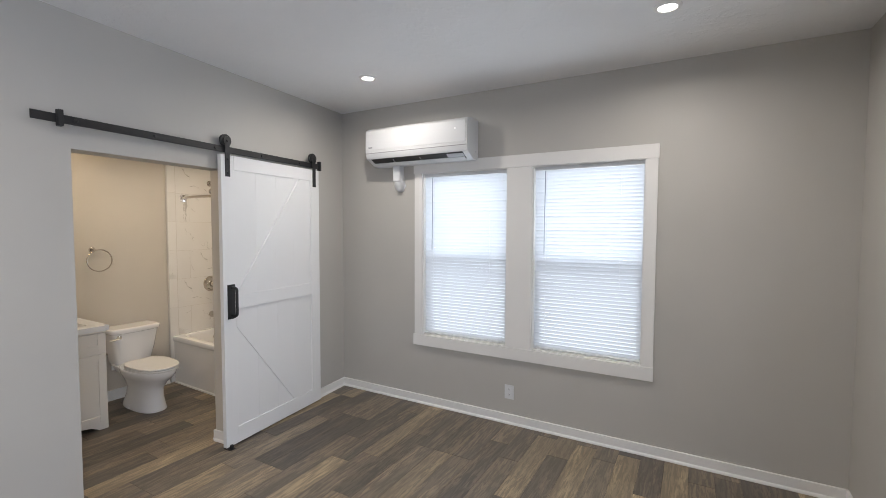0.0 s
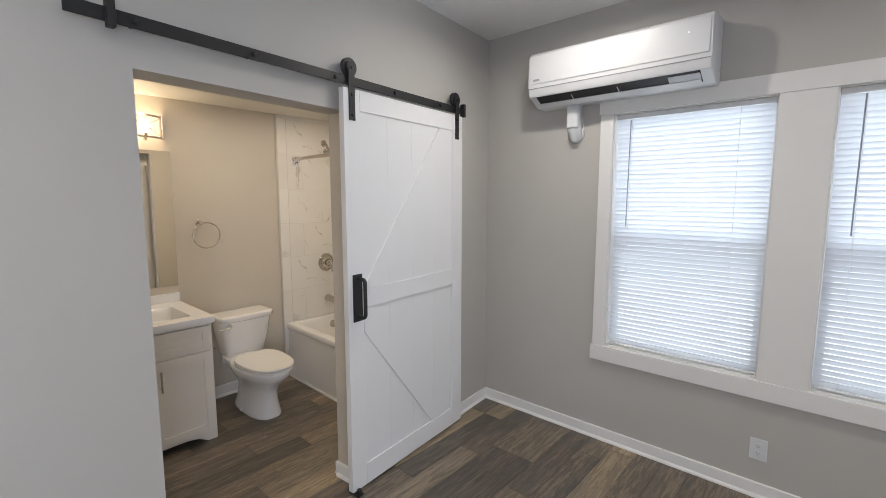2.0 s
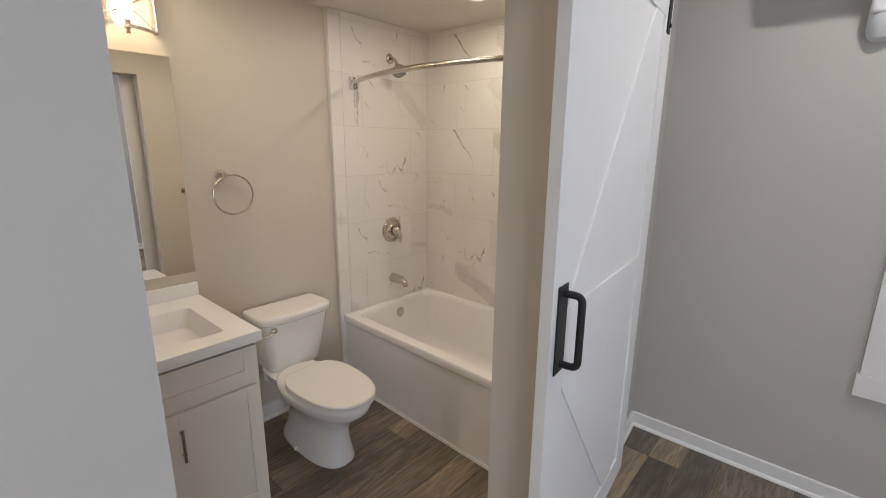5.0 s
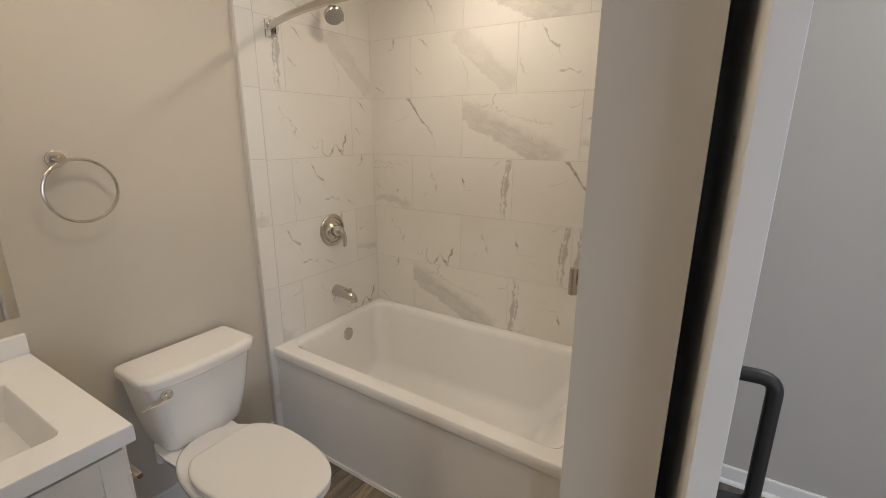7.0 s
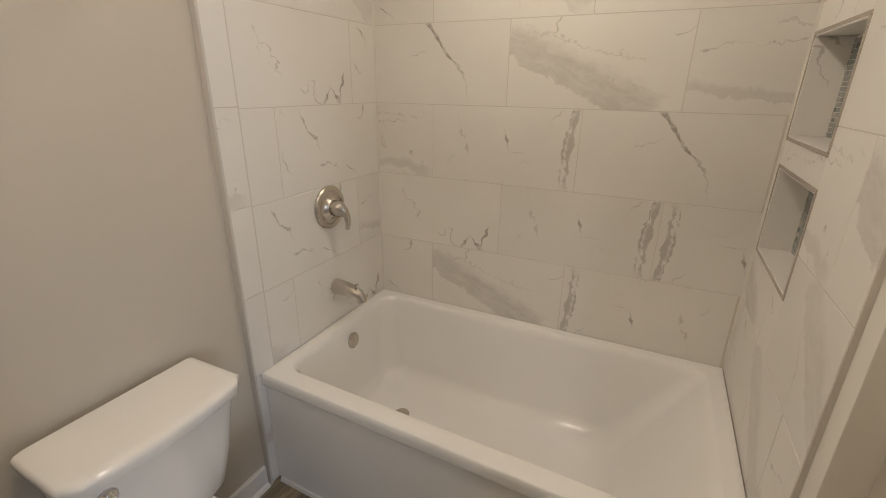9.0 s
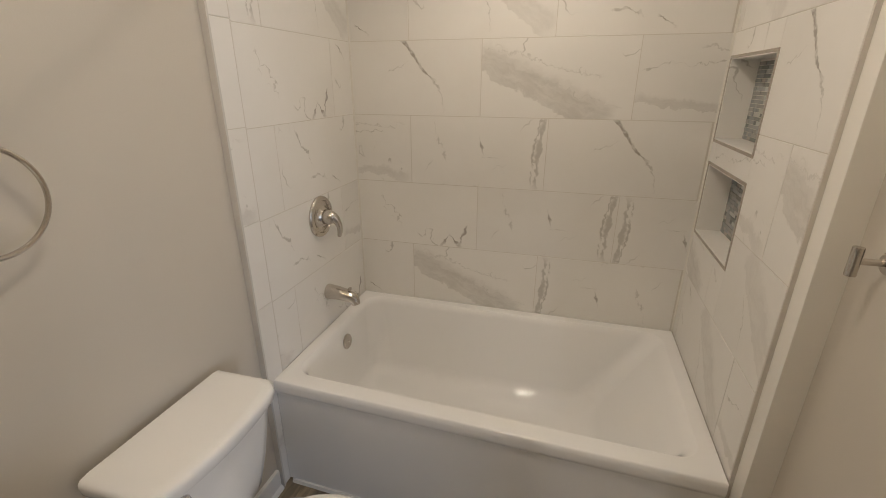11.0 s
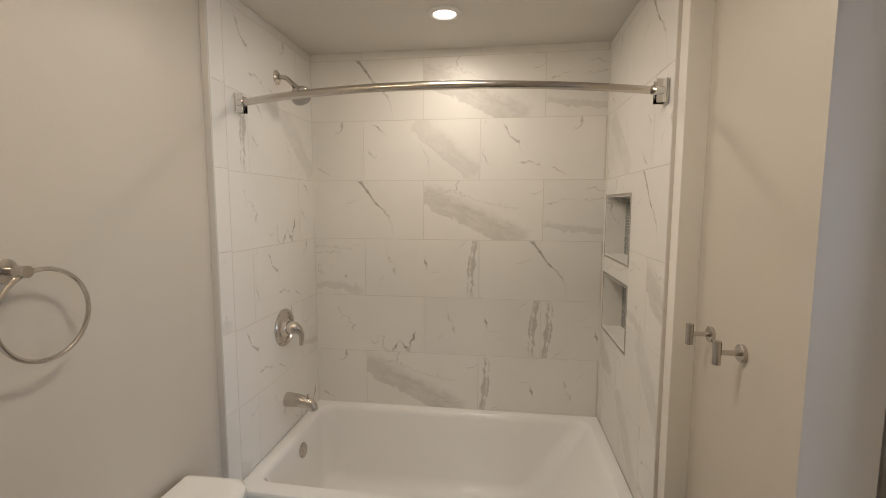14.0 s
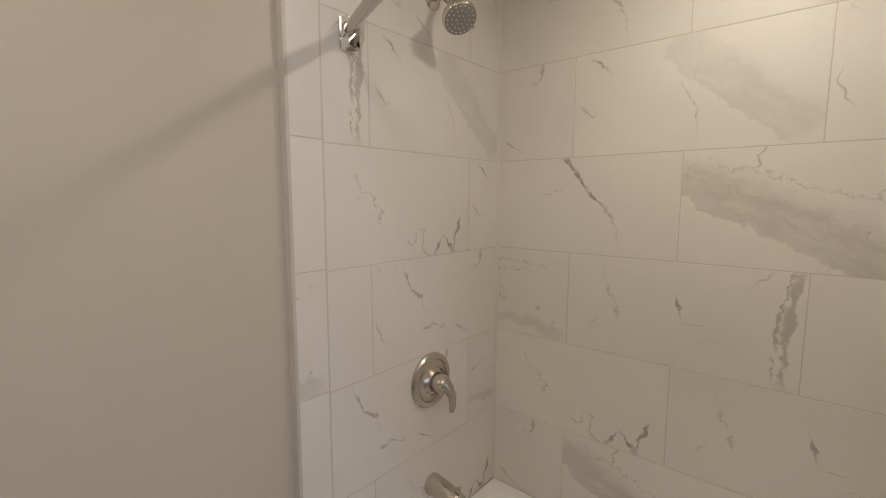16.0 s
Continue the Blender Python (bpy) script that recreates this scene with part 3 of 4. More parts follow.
part("lever", tube([(XT + 0.058, 3.030, 1.028), (XT + 0.072, 3.034, 1.012), (XT + 0.082, 3.040, 0.985), (XT + 0.080, 3.044, 0.955), (XT + 0.074, 3.046, 0.935)], [0.020, 0.018, 0.013, 0.011, 0.008], 16), M_NICKEL, hub)

spout = tagged(empty("tub_spout", (XT, 3.034, 0.66)), "brushed nickel tub spout with diverter knob", "tub spout")
part("body", tube([(XT, 3.034, 0.668), (XT + 0.01, 3.034, 0.668), (XT + 0.05, 3.034, 0.666), (XT + 0.09, 3.034, 0.661), (XT + 0.118, 3.034, 0.652), (XT + 0.132, 3.034, 0.640), (XT + 0.136, 3.034, 0.622)], [0.034, 0.034, 0.031, 0.028, 0.025, 0.022, 0.019], 24), M_NICKEL, spout)
part("diverter_knob", turned([(0.004, 0), (0.004, 0.012), (0.008, 0.014), (0.008, 0.024), (0, 0.026)], Matrix.Translation((XT + 0.112, 3.034, 0.675)), 14), M_NICKEL, spout)

shower = tagged(empty("wall_shower", (XT, 3.041, 2.17)), "brushed nickel shower head on a bent arm", "shower head")
part("flange", turned([(0, 0), (0.032, 0), (0.032, 0.003), (0.022, 0.010), (0.012, 0.012), (0, 0.012)], at_x(XT, 3.041, 2.165), 32), M_NICKEL, shower)
part("arm", tube(bent([(XT, 3.041, 2.165), (XT + 0.045, 3.035, 2.165), (XT + 0.098, 3.018, 2.115)], 0.03), 0.0105, 16), M_NICKEL, shower)
HM = Matrix.Translation((XT + 0.098, 3.018, 2.115)) @ pose(0, 0, 0, 18, 142, 0)
head = part("head", turned([(0.011, -0.012), (0.014, 0.0), (0.016, 0.010), (0.022, 0.020), (0.040, 0.042), (0.046, 0.052), (0.046, 0.066), (0.043, 0.070)], HM, 36), M_NICKEL, shower)
face = part("spray_face", turned([(0, 0.0695), (0.043, 0.0695), (0.043, 0.0712), (0, 0.0725)], HM, 36), mat("grey_spray_face", (0.30, 0.29, 0.27), 0.4), head, "grey rubber spray face")
for rr, k in ((0.012, 6), (0.024, 12), (0.036, 18)):
    nb = bmesh.new()
    for i in range(k):
        a = 2 * math.pi * i / k
        join(nb, turned([(0.0024, 0.070), (0.0018, 0.0745), (0, 0.0745)], HM @ Matrix.Translation((rr * math.cos(a), rr * math.sin(a), 0)), 6))
    tagged(part("spray_nozzles", nb, M_BADGE, head), kind="stuff")
part("spray_tab", boxes((-0.004, 0.004, 0.044, 0.054, 0.058, 0.064), bevel=0.001), M_NICKEL, head, m=HM)

# ---- curved curtain rod ----
rod = tagged(empty("shower_curtain_rod", (-4.35, 2.6, 1.96)), "curved brushed nickel shower curtain rod", "curtain rod")
RL, RR = Vector((XT, 2.728, 1.981)), Vector((XN - 0.003, 2.618, 1.952))


def rod_point(u):
    p = RL.lerp(RR, u)
    p.y -= 0.165 * (1 - (2 * u - 1) ** 2)
    return p


for nm, ua, ub, r in (("outer_tube", 0.02, 0.60, 0.0135), ("inner_tube", 0.595, 0.98, 0.0118)):
    part(nm, tube([rod_point(ua + (ub - ua) * i / 24) for i in range(25)], r, 18), M_NICKEL, rod)
for p, s in ((RL, 1), (RR, -1)):
    x = p.x
    f = part("wall_bracket", boxes((min(x, x + s * 0.006), max(x, x + s * 0.006), p.y - 0.022, p.y + 0.022, p.z - 0.038, p.z + 0.038), bevel=0.002), M_CHROME, rod)
    for dy in (-0.019, 0.015):
        part("bracket_cheek", boxes((min(x, x + s * 0.034), max(x, x + s * 0.034), p.y + dy, p.y + dy + 0.004, p.z - 0.036, p.z + 0.036), bevel=0.0015), M_CHROME, f)
    part("pivot", tube([(x + s * 0.018, p.y - 0.012, p.z), (x + s * 0.05, p.y - 0.03, p.z)], 0.0145, 16), M_CHROME, f)

# ---- towel ring and robe hooks ----
ring = tagged(empty("towel_ring", (XP, 1.892, 1.458)), "brushed nickel towel ring on the bathroom wall", "towel ring")
part("rosette", turned([(0, 0), (0.027, 0), (0.027, 0.008), (0.024, 0.010), (0, 0.010)], at_x(XP, 1.892, 1.458), 32), M_NICKEL, ring)
part("post", turned([(0.009, 0), (0.009, 0.036), (0.0125, 0.036), (0.0125, 0.062), (0, 0.062)], at_x(XP, 1.892, 1.458), 20), M_NICKEL, ring)
part("hoop", tube([(XP + 0.050, 1.930 + 0.100 * math.sin(2 * math.pi * i / 48), 1.358 + 0.100 * math.cos(2 * math.pi * i / 48)) for i in range(49)], 0.0052, 10, cap=False), M_NICKEL, ring)
XH = -3.5020                 # the pier's face at the hooks
for hy in (2.400, 2.240):
    h = tagged(empty("robe_hook", (XH, hy, 1.24)), "brushed nickel robe hook with upright peg", "robe hook", group="robe hooks")
    W = Matrix.Translation((XH, hy, 1.240)) @ pose(0, 0, 0, 0, -90, 0)
    part("rosette", turned([(0, 0), (0.022, 0), (0.022, 0.009), (0.020, 0.011), (0, 0.011)], W, 28), M_NICKEL, h)
    part("post", turned([(0.0065, 0), (0.0065, 0.055)], W, 16), M_NICKEL, h)
    part("peg", turned([(0, -0.030), (0.0095, -0.030), (0.010, -0.028), (0.010, 0.026), (0.0095, 0.028), (0, 0.028)], Matrix.Translation((XH - 0.060, hy, 1.240)), 20), M_NICKEL, h)

# ---- toilet ----
def toilet():
    cy, ty, dz = 2.098, 2.140, -0.036
    t = tagged(empty("toilet", (-4.7, cy, 0)), "white two-piece toilet with closed lid and chrome lever", "toilet")
    # pedestal and bowl
    rings = []
    for z, cx, hx, hy, pw, egg in ((0.0, -4.70, 0.265, 0.118, 2.6, 0.0), (0.012, -4.70, 0.268, 0.121, 2.6, 0.0), (0.03, -4.70, 0.262, 0.116, 2.6, 0.0), (0.12, -4.685, 0.235, 0.100, 2.4, 0.02), (0.20, -4.675, 0.232, 0.102, 2.3, 0.05),
                                 (0.26, -4.655, 0.262, 0.125, 2.2, 0.10), (0.31, -4.625, 0.296, 0.155, 2.2, 0.10), (0.34, -4.61, 0.314, 0.172, 2.2, 0.10), (0.370, -4.605, 0.320, 0.180, 2.2, 0.10), (0.386, -4.605, 0.318, 0.180, 2.2, 0.10), (0.392, -4.605, 0.308, 0.172, 2.2, 0.10)):
        rings.append(rounded(cx, cy, z, hx, hy, pw, 48, egg))
    part("bowl", loft(rings), M_PORC, t, smooth=60)
    def slab(name, z0, z1, cx, hx, hy, r, egg=0.10):
        rr = [rounded(cx, cy, z0, hx - r, hy - r, 2.6, 56, egg), rounded(cx, cy, z0 + r * 0.5, hx, hy, 2.6, 56, egg), rounded(cx, cy, z1 - r, hx, hy, 2.6, 56, egg), rounded(cx, cy, z1 - r * 0.3, hx - r * 0.4, hy - r * 0.4, 2.6, 56, egg), rounded(cx, cy, z1, hx - r * 1.6, hy - r * 1.6, 2.6, 56, egg)]
        # the hinge end is cut square
        insets = (r, 0.0, 0.0, r * 0.4, r * 1.6)
        bm = loft([[(max(x, -4.775 + inset), y, z) for x, y, z in ring] for ring, inset in zip(rr, insets)])
        return part(name, bm, M_SEAT, t, smooth=50)
    slab("seat", 0.393, 0.411, -4.537, 0.262, 0.172, 0.006)
    slab("lid", 0.414, 0.432, -4.537, 0.264, 0.175, 0.007)
    for dy in (-0.075, 0.075):
        part("hinge", boxes((-4.797, -4.768, cy + dy - 0.02, cy + dy + 0.02, 0.392, 0.412), bevel=0.006, seg=3), M_SEAT, t)
    # tank: wider at the top, bowed front
    rings = []
    def tank_ring(z, w, xf, bow):
        pts, n, w = [], 14, w * 0.955
        for i in range(n + 1):
            u = -1 + 2 * i / n
            pts.append((xf + bow * (1 - u * u) - 0.022 * max(0, abs(u) - 0.86) / 0.14, ty + u * w, z))
        return pts + [(-5.090, ty + w * 0.99, z), (-5.090, ty - w * 0.99, z)]
    rings = [tank_ring(z + dz, w, xf, b) for z, w, xf, b in ((0.385, 0.135, -4.955, 0.02), (0.395, 0.150, -4.945, 0.02), (0.42, 0.164, -4.935, 0.022), (0.54, 0.190, -4.915, 0.024), (0.68, 0.212, -4.900, 0.026), (0.707, 0.216, -4.898, 0.026))]
    tank = part("tank", loft(rings), M_PORC, t, smooth=50)
    rings = [tank_ring(z + dz, w, xf, b) for z, w, xf, b in ((0.707, 0.222, -4.892, 0.028), (0.714, 0.230, -4.884, 0.028), (0.738, 0.233, -4.881, 0.028), (0.747, 0.231, -4.883, 0.028), (0.7535, 0.224, -4.890, 0.028), (0.757, 0.205, -4.908, 0.026))]
    part("tank_lid", loft(rings), M_PORC, t, smooth=60)
    lv = part("flush_lever", turned([(0, 0), (0.021, 0), (0.022, 0.009), (0.018, 0.017), (0.010, 0.023), (0, 0.024)], at_x(-4.896, ty - 0.148, 0.640), 20), M_CHROME, t, "chrome flush lever")
    part("lever_arm", tube([(-4.874, ty - 0.146, 0.634), (-4.868, ty - 0.172, 0.634), (-4.868, ty - 0.20, 0.632), (-4.872, ty - 0.238, 0.630)], [0.008, 0.0085, 0.007, 0.004], 10), M_CHROME, lv)
    part("neck", loft([rounded(-4.92, cy, z, hx, hy, 3, 32) for z, hx, hy in ((0.31, 0.16, 0.11), (0.35, 0.17, 0.13), (0.372, 0.17, 0.135))]), M_PORC, t, smooth=50)
    for s in (-1, 1):
        part("bolt_cap", turned([(0.014, 0), (0.013, 0.010), (0.007, 0.016), (0, 0.017)], Matrix.Translation((-4.72, cy + s * 0.118, 0.012)), 16), M_SEAT, t)
    part("tank_bolt_nut", turned([(0.022, 0), (0.022, 0.04)], Matrix.Translation((-4.99, cy - 0.115, 0.325)), 14), M_BADGE, t)


M_SEAT = mat("white_seat_plastic", (0.82, 0.81, 0.79), 0.2)
toilet()

# ---- vanity ----
VY0, VY1, VX, VZ = 0.951, 1.708, -4.458, 0.868


def vanity():
    v = tagged(empty("vanity_cabinet", (-4.8, 1.36, 0)), "off-white shaker vanity cabinet with two doors", "vanity")
    xf, zb, zt = VX - 0.019, 0.0, VZ - 0.045
    # carcass with a curved kick at front and side
    def apron(y0, y1):
        n, pts = 10, [(y0, zb), (y0, zt), (y1, zt), (y1, zb), (y1 - 0.06, zb)]
        for i in range(n + 1):
            u = i / n
            y = (y1 - 0.06) + (y0 + 0.06 - y1 + 0.06) * u
            lift = 0.045 * min(1.0, 6 * min(u, 1 - u)) ** 0.5
            pts.append((y, zb + lift))
        pts.append((y0 + 0.06, zb))
        return pts
    part("front_frame", loft([[(x, y, z) for y, z in apron(VY0, VY1)] for x in (xf - 0.018, xf)]), M_CAB, v, smooth=0)
    side = [(XP, zb), (XP, zt), (xf - 0.018, zt), (xf - 0.018, zb), (xf - 0.075, zb), (xf - 0.09, 0.045), (XP + 0.11, 0.045), (XP + 0.09, zb)]
    for y in (VY1 - 0.016, VY0):
        part("side_panel", loft([[(x, yy, z) for x, z in side] for yy in (y, y + 0.016)]), M_CAB, v, smooth=0)
    part("bottom_panel", boxes((XP, xf - 0.019, VY0 + 0.017, VY1 - 0.017, 0.075, 0.09)), M_CAB, v)
    def shaker(name, y0, y1, z0, z1, handle=None):
        w = 0.052
        f = part(name, boxes((xf + 0.001, xf + 0.013, y0 + 0.01, y1 - 0.01, z0 + 0.01, z1 - 0.01)), M_CAB, v)
        for sp in ((y0, y0 + w, z0, z1), (y1 - w, y1, z0, z1), (y0 + w, y1 - w, z0, z0 + w), (y0 + w, y1 - w, z1 - w, z1)):
            part("frame_rail", boxes((xf + 0.001, xf + 0.0195, *sp), bevel=0.0015), M_CAB, f)
        if handle:
            hp = part("bar_pull", tube([(xf + 0.046, handle[0], handle[1]), (xf + 0.046, handle[0], handle[2])], 0.006, 12), M_NICKEL, f, "brushed nickel bar pull")
            for z in (handle[1] + 0.02, handle[2] - 0.02):
                part("pull_post", tube([(xf + 0.018, handle[0], z), (xf + 0.046, handle[0], z)], 0.0045, 10), M_NICKEL, hp)
    mid = (VY0 + VY1) / 2
    shaker("false_drawer", VY0 + 0.012, VY1 - 0.012, 0.655, 0.805)
    shaker("cabinet_door", mid + 0.0025, VY1 - 0.012, 0.072, 0.630, (mid + 0.055, 0.44, 0.575))
    shaker("cabinet_door", VY0 + 0.012, mid - 0.0025, 0.072, 0.630, (mid - 0.055, 0.44, 0.575))
    # moulded top with its basin
    top = tagged(empty("sink_countertop", (-4.78, mid, zt)), "white cultured marble vanity top with moulded rectangular sink", "sink")
    x0, x1, y0, y1 = XP + 0.002, VX + 0.020, VY0 - 0.012, VY1 + 0.012
    bx0, bx1, by0, by1 = -4.935, -4.540, mid - 0.280, mid + 0.280
    rings = [rrect(x0, x1, y0, y1, zt + 0.001, 0.004), rrect(x0, x1, y0, y1, VZ - 0.005, 0.004), rrect(x0 + 0.001, x1 - 0.002, y0 + 0.002, y1 - 0.002, VZ - 0.001, 0.005), rrect(x0 + 0.004, x1 - 0.006, y0 + 0.006, y1 - 0.006, VZ, 0.006),
             rrect(bx0 - 0.004, bx1 + 0.004, by0 - 0.004, by1 + 0.004, VZ, 0.022), rrect(bx0, bx1, by0, by1, VZ - 0.004, 0.020), rrect(bx0 + 0.006, bx1 - 0.006, by0 + 0.006, by1 - 0.006, VZ - 0.03, 0.022),
             rrect(bx0 + 0.022, bx1 - 0.022, by0 + 0.022, by1 - 0.022, VZ - 0.085, 0.04), rrect(bx0 + 0.06, bx1 - 0.06, by0 + 0.06, by1 - 0.06, VZ - 0.105, 0.05), rrect(-4.79, -4.70, mid - 0.04, mid + 0.04, VZ - 0.115, 0.03)]
    bm = loft(rings, cap=False)
    bm.faces.new([q for q in bm.verts[-len(rings[-1]):]][::-1])
    basin = part("basin_top", bm, M_TOP, top, smooth=40)
    part("drain", turned([(0, 0), (0.022, 0), (0.022, 0.003), (0.012, 0.007), (0, 0.007)], pose(-4.745, mid, VZ - 0.116), 24), M_NICKEL, basin, "brushed nickel pop-up drain")
    part("overflow_slot", boxes((bx0 + 0.006, bx0 + 0.013, mid - 0.03, mid + 0.03, VZ - 0.042, VZ - 0.028), bevel=0.002), M_NICKEL, basin, "nickel overflow slot")
    part("backsplash", boxes((x0, x0 + 0.022, y0, y1, VZ + 0.0005, VZ + 0.066), bevel=0.004), M_TOP, top)
    # centre-set faucet
    fz = VZ + 0.0005
    fx = -5.035
    f = tagged(empty("bathroom_faucet", (fx, mid, VZ)), "brushed nickel two-handle bathroom faucet", "faucet")
    rr = [rounded(fx, mid, fz + dz, hx, hy, 3.2, 40) for dz, hx, hy in ((0, 0.030, 0.088), (0.010, 0.030, 0.088), (0.016, 0.026, 0.083), (0.017, 0.02, 0.07))]
    part("deck_plate", loft(rr), M_NICKEL, f, smooth=50)
    part("spout", tube([(fx, mid, fz + 0.012), (fx, mid, fz + 0.06), (fx + 0.004, mid, fz + 0.105), (fx + 0.025, mid, fz + 0.138), (fx + 0.060, mid, fz + 0.146), (fx + 0.092, mid, fz + 0.132), (fx + 0.108, mid, fz + 0.105)], [0.021, 0.015, 0.013, 0.012, 0.0115, 0.011, 0.0105], 18), M_NICKEL, f)
    for s in (-1, 1):
        hd = part("handle_base", turned([(0.022, 0.012), (0.021, 0.024), (0.013, 0.048), (0.012, 0.058), (0.016, 0.064), (0.014, 0.072), (0, 0.074)], Matrix.Translation((fx, mid + s * 0.058, fz)), 24), M_NICKEL, f)
        part("handle_lever", tube([(fx, mid + s * 0.058, fz + 0.068), (fx + 0.008, mid + s * 0.085, fz + 0.074), (fx + 0.016, mid + s * 0.125, fz + 0.082)], [0.008, 0.0065, 0.0055], 12), M_NICKEL, hd)


M_TOP = mat("white_cultured_marble", (0.86, 0.87, 0.885), 0.13)
vanity()

mir = tagged(part("wall_mirror", boxes((XP, XP + 0.005, 0.955, 1.722, 0.985, 1.994), bevel=0.001, seg=1), M_MIRROR), "frameless rectangular mirror above the vanity", "mirror")

# ---- paper holder ----
def paper_holder(x, y, z):
    h = tagged(empty("toilet_paper_holder", (x, VY1, z)), "brushed nickel paper holder bar on the vanity side", "paper holder")
    part("rosette", turned([(0, 0), (0.022, 0), (0.022, 0.008), (0.020, 0.010), (0, 0.010)], pose(x - 0.035, VY1, z, -90, 0, 0), 28), M_NICKEL, h)
    part("post", tube([(x - 0.035, VY1, z), (x - 0.035, y, z)], 0.0065, 14), M_NICKEL, h)
    part("bar", tube([(x - 0.155, y, z), (x - 0.004, y, z), (x, y, z)], [0.0095, 0.0095, 0.008], 18), M_NICKEL, h)


paper_holder(-4.642, 1.782, 0.572)

# ---- vanity light ----
def vanity_light():
    y0, y1, z0, z1 = 0.975, 1.675, 2.072, 2.235
    l = tagged(empty("vanity_light", (XP, 1.325, 2.15)), "nickel vanity light with curved clear shade and lit bulbs", "wall lamp")
    part("back_plate", boxes((XP, XP + 0.02, 1.125, 1.525, 2.095, 2.21), bevel=0.004), M_NICKEL, l)
    n = 24
    def bowed(za, zb, t, name, material):
        outer, inner = [], []
        for i in range(n + 1):
            u = i / n
            y = y0 + (y1 - y0) * u
            x = XP + 0.03 + 0.085 * (1 - (2 * u - 1) ** 4)
            outer.append((x, y))
            inner.append((x - t, y + (t if u == 0 else -t if u == 1 else 0)))
        ring = outer + inner[::-1]
        return part(name, loft([[(x, y, z) for x, y in ring] for z in (za, zb)]), material, l)
    bowed(z1 - 0.014, z1, 0.012, "top_band", M_NICKEL)
    bowed(z0, z0 + 0.014, 0.012, "bottom_band", M_NICKEL)
    sh = bowed(z0 + 0.014, z1 - 0.014, 0.003, "glass_shade", M_CLEAR)
    sh.visible_shadow = False
    for y in (y0, y1):
        part("end_bar", boxes((XP, XP + 0.034, y - 0.006, y + 0.006, z0, z1), bevel=0.002), M_NICKEL, l)
    for i in range(3):
        ya, yb = y0 + (y1 - y0) * i / 3, y0 + (y1 - y0) * (i + 1) / 3
        for a, b in ((z0 + 0.01, z1 - 0.01), (z1 - 0.01, z0 + 0.01)):
            pts = []
            for k in range(9):
                u = k / 8
                y = ya + (yb - ya) * u
                w = (y - y0) / (y1 - y0)
                pts.append((XP + 0.033 + 0.085 * (1 - (2 * w - 1) ** 4), y, a + (b - a) * u))
            part("cross_wire", tube(pts, 0.0022, 8), M_NICKEL, l)
        yc = (ya + yb) / 2
        part("socket", turned([(0.016, 0), (0.016, 0.035)], Matrix.Translation((XP + 0.065, yc, z0 + 0.0)), 16), M_NICKEL, l)
        part("socket_nub", turned([(0.012, -0.02), (0.012, 0)], Matrix.Translation((XP + 0.065, yc, z0 + 0.0)), 14), M_NICKEL, l)
        bl = part("bulb", turned([(0.012, 0.035), (0.016, 0.05), (0.028, 0.078), (0.030, 0.092), (0.026, 0.110), (0.014, 0.122), (0, 0.125)], Matrix.Translation((XP + 0.065, yc, z0)), 24), M_BULB, l, "lit frosted bulb")
        bl.visible_shadow = False
        lamp("bulb_lamp", "POINT", Matrix.Translation((XP + 0.075, yc, z0 + 0.09)), 2.2, WARM, 0.028)


M_CLEAR = mat("clear_acrylic_shade", (1, 1, 1), 0.08)
bsdf(M_CLEAR).inputs["Transmission Weight"].default_value = 1.0
bsdf(M_CLEAR).inputs["IOR"].default_value = 1.3
M_BULB = glowing("lit_bulb", (1.0, 0.80, 0.52), 14.0)
vanity_light()

panel = tagged(empty("ceiling_panel_light", (-4.31, 2.06, BCEIL)), "square white ceiling fan light with glowing lens", "ceiling light")
part("frame", boxes((-4.44, -4.18, 1.93, 2.19, BCEIL - 0.012, BCEIL), bevel=0.004), M_TRIM, panel)
part("lens", boxes((-4.422, -4.198, 1.948, 2.172, BCEIL - 0.018, BCEIL - 0.011), bevel=0.003), M_LEDW, panel)

# ---- marble-look porcelain tiles ----
def vdot(m, vec, d):
    n = m.node_tree.nodes.new("ShaderNodeVectorMath")
    n.operation = "DOT_PRODUCT"
    ln(m, vec, n.inputs[0])
    n.inputs[1].default_value = d
    return n.outputs["Value"]


def smooth(m, v, a, b, lo, hi):
    n = m.node_tree.nodes.new("ShaderNodeMapRange")
    n.interpolation_type = "SMOOTHSTEP"
    for i, x in ((1, a), (2, b), (3, lo), (4, hi)):
        n.inputs[i].default_value = x
    ln(m, v, n.inputs[0])
    return n.outputs[0]


def warped(m, vec, scale, amount, detail=4.0):
    n = nd(m, "ShaderNodeTexNoise", Scale=scale, Detail=detail, Roughness=0.62)
    ln(m, vec, n.inputs["Vector"])
    s, a = m.node_tree.nodes.new("ShaderNodeVectorMath"), m.node_tree.nodes.new("ShaderNodeVectorMath")
    s.operation, a.operation = "MULTIPLY_ADD", "ADD"
    ln(m, n.outputs["Color"], s.inputs[0])
    s.inputs[1].default_value, s.inputs[2].default_value = (amount,) * 3, (-amount / 2,) * 3
    ln(m, vec, a.inputs[0])
    ln(m, s.outputs[0], a.inputs[1])
    return a.outputs[0]


